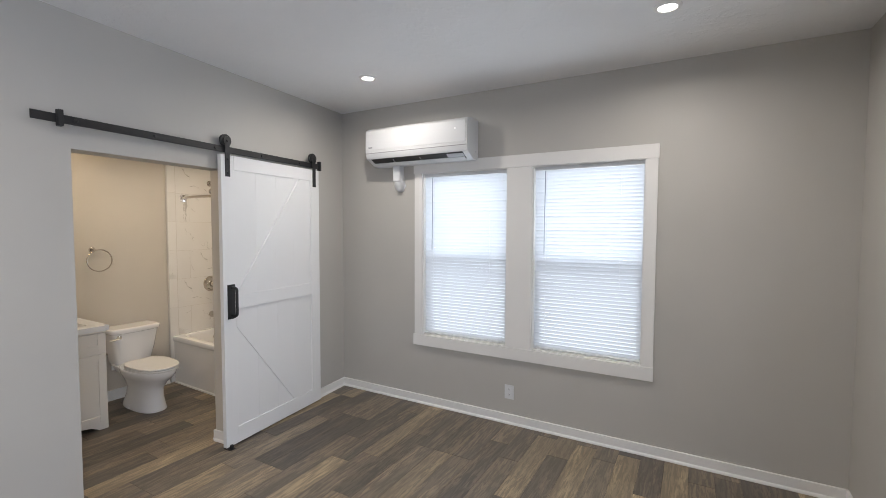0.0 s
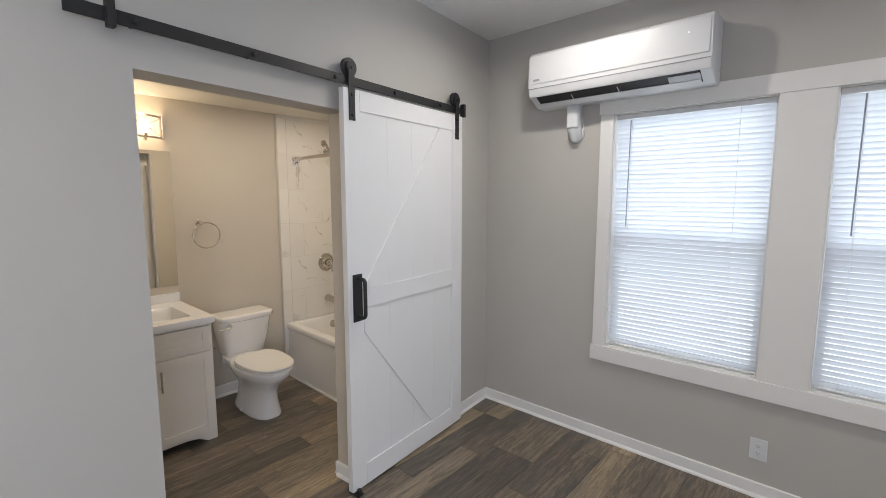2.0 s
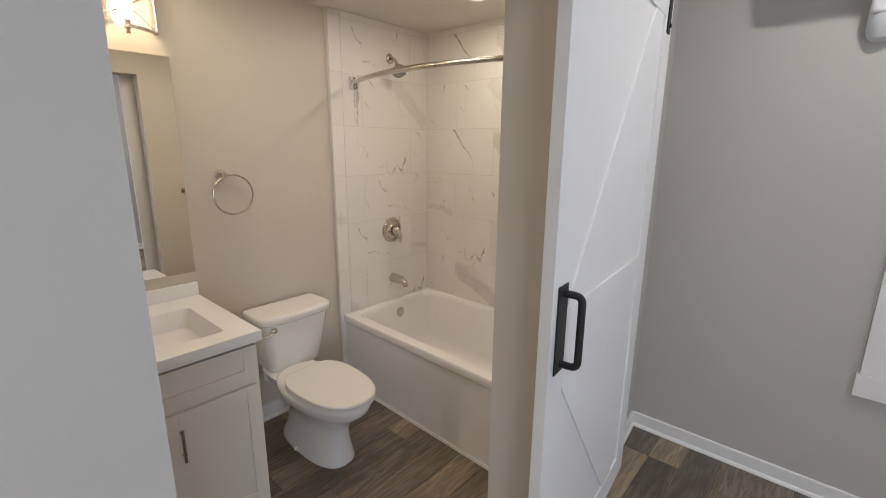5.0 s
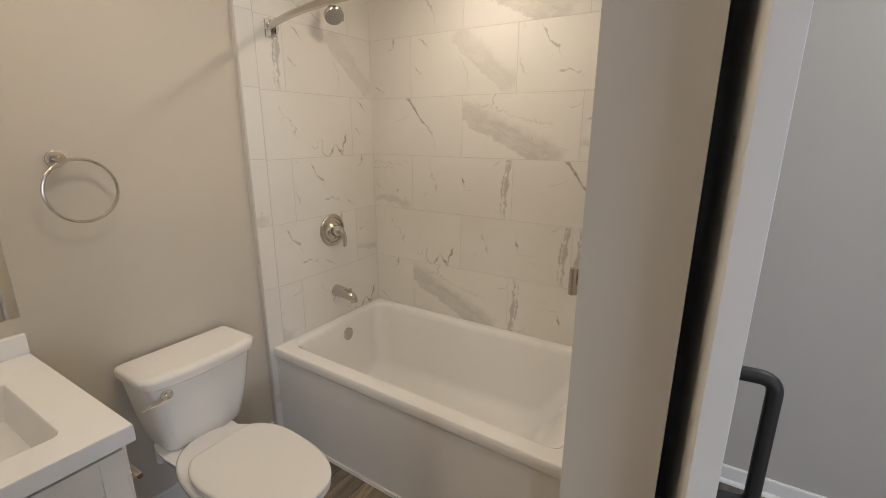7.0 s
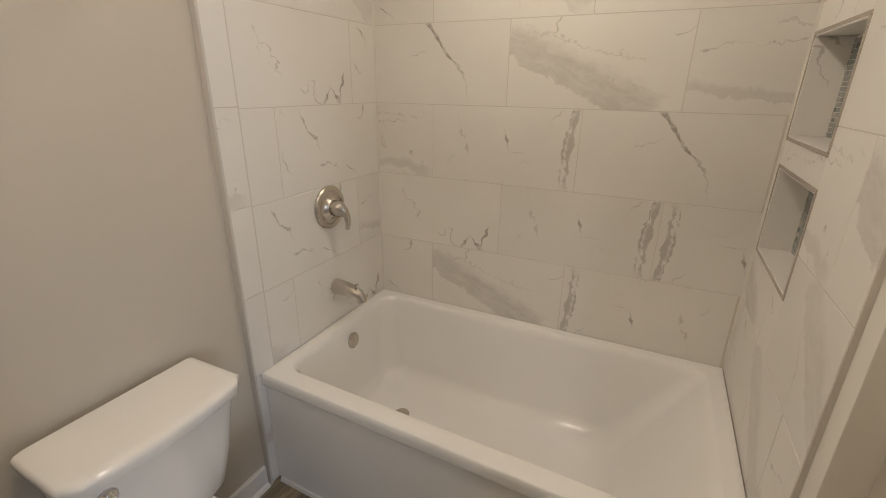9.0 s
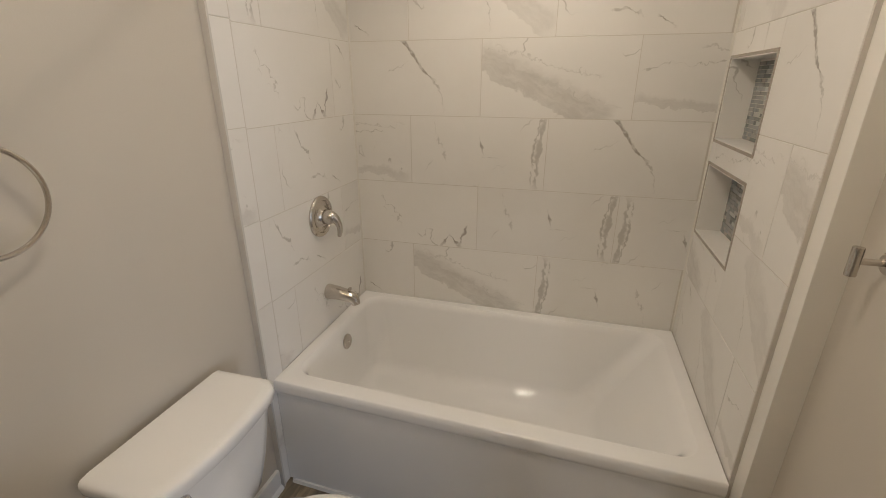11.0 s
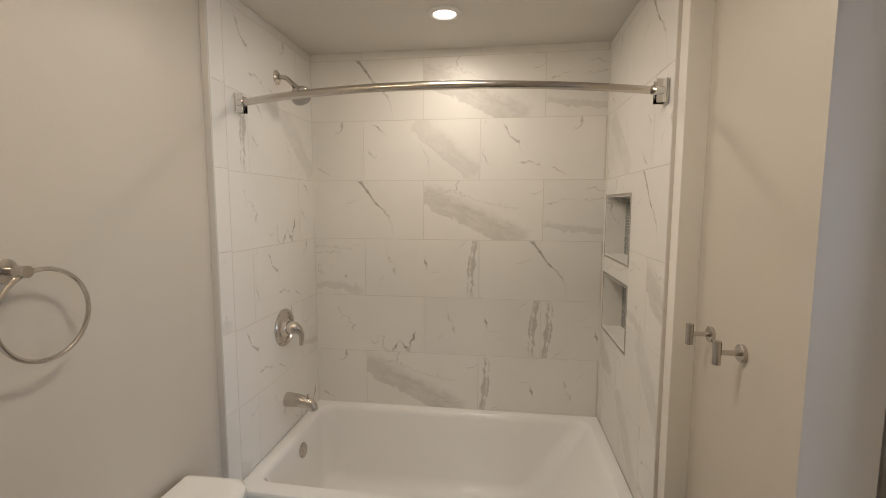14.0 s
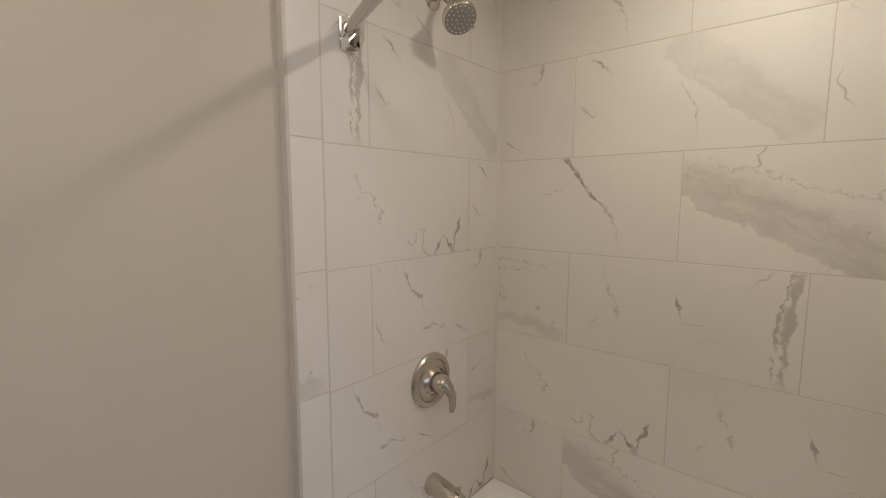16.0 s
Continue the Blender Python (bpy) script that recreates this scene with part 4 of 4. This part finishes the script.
def marble(name, veins, seed):
    """Cream-white porcelain; veins: from (u, v) to (u, v) in metres about the tile's middle, half width, strength, wander."""
    m = mat(name, (0.76, 0.74, 0.70), 0.38)
    mp = nd(m, "ShaderNodeMapping")
    ln(m, coords(m), mp.inputs[0])
    vec = mp.outputs[0]
    off = nd(m, "ShaderNodeMapping", Location=(seed * 3.1, seed * 1.7, seed * 2.3))
    ln(m, vec, off.inputs[0])
    rand = m.node_tree.nodes.new("ShaderNodeObjectInfo").outputs["Random"]
    total = None
    wcoarse = {}
    for u0, v0, u1, v1, w, k, wander in veins:
        if wander not in wcoarse:
            wv = m.node_tree.nodes.new("ShaderNodeVectorMath")
            wv.operation = "ADD"
            ln(m, vec, wv.inputs[0])
            wv.inputs[1].default_value = (seed * 0.9, 0, 0)
            wcoarse[wander] = warped(m, warped(m, wv.outputs[0], 9, wander * 1.9), 34, wander * 0.75)
        p = wcoarse[wander]
        L = math.hypot(u1 - u0, v1 - v0)
        d, nrm = ((u1 - u0) / L, 0, (v1 - v0) / L), (-(v1 - v0) / L, 0, (u1 - u0) / L)
        su = u0 + seed * 0.9
        side = maths(m, "SUBTRACT", vdot(m, p, nrm), su * nrm[0] + v0 * nrm[2])
        along = maths(m, "SUBTRACT", vdot(m, p, d), su * d[0] + v0 * d[2])
        if w > 0.018:    # a broad cloudy band, dark along one edge
            body = maths(m, "MULTIPLY", smooth(m, side, -w, -w * 0.9, 0, 1), smooth(m, side, w * 0.1, w, 1, 0))
            fibre = m.node_tree.nodes.new("ShaderNodeCombineXYZ")
            ln(m, maths(m, "MULTIPLY", along, 9.0), fibre.inputs[0])
            ln(m, maths(m, "MULTIPLY", side, 46.0), fibre.inputs[2])
            cloud = smooth(m, noisy(m, fibre.outputs[0], 0.8, 7, 0.66), 0.28, 0.70, 0.40, 1.0)
            body = maths(m, "MULTIPLY", body, cloud)
        else:
            ab = maths(m, "ABSOLUTE", side)
            girth = smooth(m, noisy(m, p, 16, 2), 0.35, 0.65, 0.35, 1.7)
            body = smooth(m, maths(m, "DIVIDE", ab, girth), w * 0.35, w, 1, 0)
            body = maths(m, "MULTIPLY", body, smooth(m, noisy(m, p, 26, 4, 0.6), 0.30, 0.55, 0.25, 1))
        ends = maths(m, "MULTIPLY", smooth(m, along, -0.01, 0.02, 0, 1), smooth(m, along, L - 0.06, L, 1, 0))
        f = maths(m, "MULTIPLY", maths(m, "MULTIPLY", body, ends), k * (0.72 if w > 0.018 else 1.05))
        total = f if total is None else maths(m, "MAXIMUM", total, f)
    # hairlines that wander through every tile
    hv = warped(m, off.outputs[0], 5, 0.12)
    hair = maths(m, "ABSOLUTE", maths(m, "SUBTRACT", noisy(m, hv, 3.2, 3, 0.5), 0.5))
    hair = maths(m, "MULTIPLY", smooth(m, hair, 0, 0.007, 1, 0), maths(m, "MULTIPLY", smooth(m, noisy(m, off.outputs[0], 6, 2), 0.53, 0.68, 0, 1), 0.55))
    total = maths(m, "MAXIMUM", total, hair)
    base = mixc(m, noisy(m, hv, 4.5, 5, 0.6), (0.76, 0.735, 0.69), (0.83, 0.81, 0.775))
    tone = maths(m, "MULTIPLY_ADD", rand, 0.05, 0.96)
    tint = m.node_tree.nodes.new("ShaderNodeCombineColor")
    for i in range(3):
        ln(m, tone, tint.inputs[i])
    base = mixc(m, 1.0, base, tint.outputs[0], "MULTIPLY")
    vein_c = mixc(m, noisy(m, hv, 20, 4), (0.25, 0.23, 0.205), (0.38, 0.34, 0.28))
    ln(m, mixc(m, total, base, vein_c), bsdf(m).inputs["Base Color"])
    ln(m, maths(m, "MULTIPLY_ADD", noisy(m, off.outputs[0], 30, 3), 0.12, 0.32), bsdf(m).inputs["Roughness"])
    return m


PRINTS = {
    "A": marble("marble_print_a", [(-0.05, 0.155, 0.11, -0.02, 0.0085, 0.85, 0.022), (0.09, 0.0, 0.15, -0.14, 0.003, 0.55, 0.05), (-0.13, 0.02, 0.0, 0.06, 0.002, 0.4, 0.05)], 1),
    "B": marble("marble_print_b", [(-0.31, 0.10, 0.24, -0.16, 0.075, 0.60, 0.05), (-0.31, 0.135, 0.20, 0.0, 0.0035, 0.30, 0.06), (-0.05, 0.0, 0.28, -0.12, 0.003, 0.45, 0.06)], 2),
    "C": marble("marble_print_c", [(-0.31, -0.07, 0.31, -0.12, 0.024, 0.42, 0.05), (-0.31, 0.03, 0.2, 0.09, 0.0028, 0.45, 0.06), (-0.1, 0.10, 0.3, 0.12, 0.0025, 0.3, 0.06)], 3),
    "D": marble("marble_print_d", [(0.290, 0.16, 0.262, -0.16, 0.0125, 0.50, 0.030), (0.278, 0.16, 0.236, -0.16, 0.004, 0.55, 0.05), (0.02, 0.06, 0.05, -0.02, 0.004, 0.75, 0.05), (0.04, -0.01, 0.11, -0.03, 0.0028, 0.55, 0.05), (-0.20, 0.13, -0.12, -0.06, 0.0025, 0.35, 0.06)], 4),
    "E": marble("marble_print_e", [(0.175, -0.095, 0.245, -0.165, 0.0085, 0.85, 0.032), (0.175, -0.095, 0.12, -0.17, 0.0075, 0.8, 0.032), (0.255, -0.03, 0.215, -0.17, 0.007, 0.8, 0.032), (-0.16, 0.10, -0.06, -0.08, 0.003, 0.4, 0.06)], 5),
    "F": marble("marble_print_f", [(-0.02, 0.15, 0.31, -0.13, 0.06, 0.36, 0.05), (-0.26, 0.14, -0.18, 0.08, 0.004, 0.7, 0.04), (0.0, 0.05, 0.05, -0.12, 0.0025, 0.45, 0.06)], 6),
    "G": marble("marble_print_g", [(-0.20, 0.15, -0.08, -0.03, 0.0045, 0.55, 0.05), (-0.10, -0.05, 0.02, -0.09, 0.0045, 0.6, 0.05), (0.06, -0.09, 0.13, -0.14, 0.007, 0.8, 0.03)], 7),
}
TILE_L, TILE_H, GAP, ZL = 0.6100, 0.3055, 0.0025, 1.724
_tile_meshes = {}


def tile_mesh(u0, u1, v0, v1, key):
    """A cut of a full tile, in metres about the full tile's middle, with eased edges; its face at y = 0."""
    k = (round(u0, 4), round(u1, 4), round(v0, 4), round(v1, 4), key)
    if k not in _tile_meshes:
        e, t = 0.0008, 0.008
        bm = loft([[(u0, t, v0), (u1, t, v0), (u1, t, v1), (u0, t, v1)], [(u0, e, v0), (u1, e, v0), (u1, e, v1), (u0, e, v1)],
                   [(u0 + e, 0, v0 + e), (u1 - e, 0, v0 + e), (u1 - e, 0, v1 - e), (u0 + e, 0, v1 - e)]])
        bmesh.ops.recalc_face_normals(bm, faces=bm.faces[:])
        me = bpy.data.meshes.new("tile")
        bm.to_mesh(me)
        bm.free()
        me.materials.append(PRINTS[key])
        _tile_meshes[k] = me
    return _tile_meshes[k]


def tiled(parent, m, u_lo, u_hi, z_lo, z_hi, joints, prints, holes=(), flips=""):
    """Courses of tiles on a wall whose u runs along m's x; joints(row): where one joint of that course lies."""
    rng = random.Random(7)
    k0, k1 = math.floor((z_lo - ZL) / 0.308), math.ceil((z_hi - ZL) / 0.308)
    for k in range(k0, k1):
        zc = ZL + 0.308 * (k + 0.5)
        v0, v1 = max(-TILE_H / 2, z_lo - zc), min(TILE_H / 2, z_hi - zc)
        if v1 - v0 < 0.012:
            continue
        step = TILE_L + GAP
        j = joints(k)
        i0, i1 = math.floor((u_lo - j) / step), math.ceil((u_hi - j) / step)
        for i in range(i0, i1):
            uc = j + (i + 0.5) * step
            a, b = max(-TILE_L / 2, u_lo - uc), min(TILE_L / 2, u_hi - uc)
            if b - a < 0.012:
                continue
            key = prints.get((k, i - i0)) or rng.choice("ABCDEFG")
            turn = 180 if key.islower() else 0
            cuts = [(a, b, v0, v1)]
            for h0, h1, g0, g1 in holes:
                nxt = []
                for c in cuts:
                    x0, x1, y0, y1 = h0 - uc, h1 - uc, g0 - zc, g1 - zc
                    if x1 <= c[0] or x0 >= c[1] or y1 <= c[2] or y0 >= c[3]:
                        nxt.append(c)
                        continue
                    xa, xb = max(x0, c[0]), min(x1, c[1])
                    nxt += [q for q in ((c[0], x0, c[2], c[3]), (x1, c[1], c[2], c[3]), (xa, xb, y1, c[3]), (xa, xb, c[2], y0)) if q[1] - q[0] > 0.006 and q[3] - q[2] > 0.006]
                cuts = nxt
            for c in cuts:
                if turn:
                    c = (-c[1], -c[0], -c[3], -c[2])
                ob = new("tile", tile_mesh(*c, key.upper()))
                ob.parent = parent
                ob.matrix_basis = m @ pose(uc, 0, zc, 0, turn, 0)


TZ0 = 0.497
long_wall = shell("tile_wall_back", boxes((XT - 0.01, XN + 0.01, YT + 0.0011, YT + 0.011, TZ0, BCEIL)), M_GROUT, "marble-look porcelain tiles with pale grout", "tiled wall")
tiled(long_wall, Matrix.Translation((0, YT, 0)), XT + 0.002, XN - 0.002, TZ0 + 0.003, BCEIL, lambda k: (-4.4965 if k % 2 else -4.817),
      {(-1, 0): "A", (-1, 1): "B", (-1, 2): "C", (-2, 0): "C", (-2, 1): "D", (-2, 2): "A", (-3, 0): "E", (-3, 1): "D", (-3, 2): "d", (-4, 0): "G", (-4, 1): "B", (-4, 2): "d",
       (0, 0): "G", (0, 1): "F", (0, 2): "G", (1, 0): "A", (1, 1): "B", (1, 2): "C", (2, 0): "G", (2, 1): "A", (2, 2): "e"})
PM = Matrix.Translation((XT, 0, 0)) @ pose(0, 0, 0, 0, 0, 90)     # u along +y, face towards +x
plumb = shell("tile_wall_plumbing", boxes((XP, XT - 0.0011, TY, YT, 0.0, BCEIL)), M_GROUT, "marble-look porcelain tiles on the shower's plumbing wall", "tiled wall")
tiled(plumb, PM, 2.657, YT - 0.002, TZ0 + 0.003, BCEIL, lambda k: (3.225 if k % 2 else 2.797),
      {(-1, 0): "E", (-1, 1): "F", (-2, 0): "A", (-2, 1): "G", (-3, 0): "G", (-3, 1): "C", (-4, 0): "B", (-4, 1): "E", (0, 0): "D", (0, 1): "F", (1, 0): "G", (1, 1): "E", (2, 0): "G", (2, 1): "e"})
tiled(plumb, Matrix.Translation((0.0012, 0, 0.006)) @ PM, TY + 0.006, 2.6545, 0.0, BCEIL - 0.008, lambda k: 2.653, {(k, 0): "GCAGCGAGC"[k + 6] for k in range(-6, 3)})
M_CAULK = painted("caulk", (0.74, 0.71, 0.65), 0.45)
for cx, sx in ((XT, 1), (XN, -1)):
    shell("trim_corner_caulk", loft([[(cx - sx * 0.004, YT + 0.004, z), (cx + sx * 0.006, YT + 0.004, z), (cx + sx * 0.006, YT - 0.0008, z), (cx + sx * 0.0008, YT - 0.006, z), (cx - sx * 0.004, YT - 0.006, z)] for z in (0.50, BCEIL)]),
          M_CAULK, "pale silicone bead in the shower corner", "trim")
M_EDGE = mat("satin_edge_metal", (0.62, 0.59, 0.55), 0.4, 0.1)
edge = shell("tile_edge_trim", boxes((XP, XT + 0.006, TY - 0.004, TY + 0.005, 0.0, BCEIL), bevel=0.0015), M_EDGE, "slim satin metal tile edge trim", "trim")

# niche side, with two recessed shelves
NICHE = [(-3.382, -2.964, 1.352, 1.642), (-3.382, -2.964, 0.988, 1.266)]
NM = Matrix.Translation((XN, 0, 0)) @ pose(0, 0, 0, 0, 0, -90)    # u along -y, face towards -x
nb = [(XN + 0.0011, -3.480, 2.56, 2.964, 0, BCEIL), (XN + 0.0011, -3.480, 3.382, YT + 0.02, 0, BCEIL), (XN + 0.0011, -3.480, 2.964, 3.382, 0, 0.988),
      (XN + 0.0011, -3.480, 2.964, 3.382, 1.266, 1.352), (XN + 0.0011, -3.480, 2.964, 3.382, 1.642, BCEIL)]
niche_wall = shell("tile_wall_niche", boxes(*nb), M_GROUT, "marble-look porcelain tiles with two recessed niches", "tiled wall")
tiled(niche_wall, NM, -YT + 0.002, -TY - 0.002, TZ0 + 0.003, BCEIL, lambda k: (-2.73 if k % 2 == 0 else -3.085),
      {(-1, 0): "G", (-1, 1): "A", (-2, 0): "G", (-2, 1): "C", (-3, 0): "B", (-3, 1): "F", (-4, 0): "A", (-4, 1): "F", (0, 0): "C", (0, 1): "f", (1, 0): "G", (1, 1): "A"}, NICHE)
M_MOSAIC = mat("glass_strip_mosaic", (0.4, 0.4, 0.38), 0.18)
_isl = M_MOSAIC.node_tree.nodes.new("ShaderNodeNewGeometry").outputs["Random Per Island"]
ln(M_MOSAIC, ramp(M_MOSAIC, _isl, [(0.0, (0.16, 0.17, 0.17)), (0.3, (0.42, 0.41, 0.38)), (0.6, (0.28, 0.30, 0.30)), (0.8, (0.62, 0.62, 0.60)), (1.0, (0.36, 0.32, 0.27))]), bsdf(M_MOSAIC).inputs["Base Color"])
for u0, u1, z0, z1 in NICHE:
    y0, y1 = -u1, -u0
    n = tagged(empty("shower_niche", (XN, (y0 + y1) / 2, z0)), "recessed tiled niche backed with grey glass mosaic", "niche", group="shower niches", kind="structure")
    xi = -3.488
    for nm, sp in (("niche_shelf", (XN - 0.001, xi, y0, y1, z0, z0 + 0.008)), ("niche_top", (XN - 0.001, xi, y0, y1, z1 - 0.008, z1)),
                   ("niche_side", (XN - 0.001, xi, y0, y0 + 0.008, z0 + 0.008, z1 - 0.008)), ("niche_side", (XN - 0.001, xi, y1 - 0.008, y1, z0 + 0.008, z1 - 0.008))):
        part(nm, boxes(sp, bevel=0.001, seg=1), PRINTS["G"], n)
    for nm, sp in (("edge_trim", (XN - 0.003, XN + 0.004, y0 - 0.005, y1 + 0.005, z0 - 0.006, z0 + 0.004)), ("edge_trim", (XN - 0.003, XN + 0.004, y0 - 0.005, y1 + 0.005, z1 - 0.004, z1 + 0.006)),
                   ("edge_trim", (XN - 0.003, XN + 0.004, y0 - 0.006, y0 + 0.004, z0 + 0.004, z1 - 0.004)), ("edge_trim", (XN - 0.003, XN + 0.004, y1 - 0.004, y1 + 0.006, z0 + 0.004, z1 - 0.004))):
        part(nm, boxes(sp, bevel=0.001, seg=1), M_NICKEL, n)
    part("mosaic_grout", boxes((xi, xi + 0.004, y0, y1, z0, z1)), M_GROUT, n)
    rng, mb, z = random.Random(3), bmesh.new(), z0 + 0.010
    verts, faces = [], []
    while z < z1 - 0.022:
        y = y0 + 0.009 - rng.uniform(0, 0.03)
        while y < y1 - 0.010:
            w = rng.choice((0.022, 0.03, 0.048, 0.06))
            a, b = max(y, y0 + 0.009), min(y + w, y1 - 0.009)
            if b - a > 0.006:
                i = len(verts)
                xx = xi - rng.uniform(0.002, 0.0045)
                verts += [(xi, a, z), (xi, b, z), (xi, b, z + 0.0125), (xi, a, z + 0.0125), (xx, a, z), (xx, b, z), (xx, b, z + 0.0125), (xx, a, z + 0.0125)]
                faces += [(i + 4, i + 5, i + 6, i + 7), (i, i + 1, i + 5, i + 4), (i + 1, i + 2, i + 6, i + 5), (i + 2, i + 3, i + 7, i + 6), (i + 3, i, i + 4, i + 7)]
            y += w + 0.0015
        z += 0.014
    me = bpy.data.meshes.new("mosaic")
    me.from_pydata(verts, [], faces)
    mb.from_mesh(me)
    bpy.data.meshes.remove(me)
    tagged(part("mosaic_strips", mb, M_MOSAIC, n, smooth=0), kind="stuff")
shell("shower_edge_board", boxes((XN + 0.011, -3.503, 2.502, TY - 0.001, 0, BCEIL), bevel=0.003), M_CAB, "white painted edge board beside the shower tiles", "trim")

# ---- plank floor ----
def plank_material():
    m = mat("grey_brown_oak_vinyl", (0.15, 0.12, 0.09), 0.42)
    v = coords(m)
    rand = m.node_tree.nodes.new("ShaderNodeObjectInfo").outputs["Random"]
    shift = m.node_tree.nodes.new("ShaderNodeVectorMath")
    shift.operation = "ADD"
    comb = m.node_tree.nodes.new("ShaderNodeCombineXYZ")
    ln(m, maths(m, "MULTIPLY", rand, 37.0), comb.inputs[0])
    ln(m, maths(m, "MULTIPLY", rand, 91.0), comb.inputs[1])
    ln(m, v, shift.inputs[0])
    ln(m, comb.outputs[0], shift.inputs[1])
    p = shift.outputs[0]
    long = nd(m, "ShaderNodeMapping", Scale=(1.0, 0.10, 1.0))
    ln(m, p, long.inputs[0])
    w = warped(m, long.outputs[0], 6, 0.08)
    grain = noisy(m, w, 62, 8, 0.72)
    streak = noisy(m, w, 12, 5, 0.6)
    cath = nd(m, "ShaderNodeTexWave", Scale=7.0, Distortion=9.0, Detail=3.0, Detail_Scale=1.6)
    ln(m, w, cath.inputs["Vector"])
    tone = ramp(m, rand, [(0.0, (0.105, 0.090, 0.075)), (0.22, (0.160, 0.134, 0.105)), (0.42, (0.225, 0.186, 0.140)), (0.6, (0.125, 0.107, 0.090)), (0.78, (0.270, 0.218, 0.152)), (1.0, (0.37, 0.295, 0.195))])
    light = mixc(m, 1.0, tone, (1.6, 1.52, 1.38), "MULTIPLY")
    dark = mixc(m, 1.0, tone, (0.62, 0.62, 0.63), "MULTIPLY")
    patch = noisy(m, w, 3.5, 3)
    tone = mixc(m, smooth(m, patch, 0.50, 0.62, 0, 0.62), tone, (0.30, 0.235, 0.155))
    c = mixc(m, smooth(m, streak, 0.44, 0.64, 0, 1), tone, light)
    c = mixc(m, smooth(m, grain, 0.44, 0.56, 0.8, 0), c, dark)
    c = mixc(m, maths(m, "MULTIPLY", cath.outputs["Fac"], 0.22), c, dark)
    knot = smooth(m, noisy(m, w, 5.0, 3), 0.64, 0.74, 0, 0.65)
    c = mixc(m, knot, c, dark)
    ln(m, c, bsdf(m).inputs["Base Color"])
    ln(m, maths(m, "MULTIPLY_ADD", grain, 0.25, 0.30), bsdf(m).inputs["Roughness"])
    bump(m, grain, 0.25, 0.0008)
    return m


M_PLANK = plank_material()
flr = shell("floor", boxes((XP - 0.1, XE + 0.1, YS - 0.1, YO, -0.1, -0.0035)), mat("plank_joint_dark", (0.030, 0.025, 0.021), 0.7), "grey-brown wood-look plank floor", "floor")
_planks = {}


def plank_mesh(w, l):
    k = (round(w, 3), round(l, 3))
    if k not in _planks:
        e, g = 0.0011, 0.0006
        x, y = w / 2 - g, l / 2 - g
        bm = loft([[(-x, -y, -0.0035), (x, -y, -0.0035), (x, y, -0.0035), (-x, y, -0.0035)], [(-x, -y, -e), (x, -y, -e), (x, y, -e), (-x, y, -e)], [(-x + e, -y + e, 0), (x - e, -y + e, 0), (x - e, y - e, 0), (-x + e, y - e, 0)]])
        bmesh.ops.recalc_face_normals(bm, faces=bm.faces[:])
        me = bpy.data.meshes.new("plank")
        bm.to_mesh(me)
        bm.free()
        me.materials.append(M_PLANK)
        _planks[k] = me
    return _planks[k]


rng = random.Random(21)
PW, PL = 0.152, 0.92
x, row = XP, 0
while x < XE:
    w = min(PW, XE - x)
    lo, hi = (0.5, YT) if x + w / 2 < -3.5 else (YS, YW)
    y = lo - rng.choice((0.1, 0.25, 0.4, 0.55, 0.7, 0.82))
    while y < hi:
        a, b = max(y, lo), min(y + PL, hi)
        if b - a > 0.03:
            p = new("plank", plank_mesh(w, b - a))
            p.parent = flr
            p.location = (x + w / 2, (a + b) / 2, 0)
        y += PL
    x += PW
    row += 1
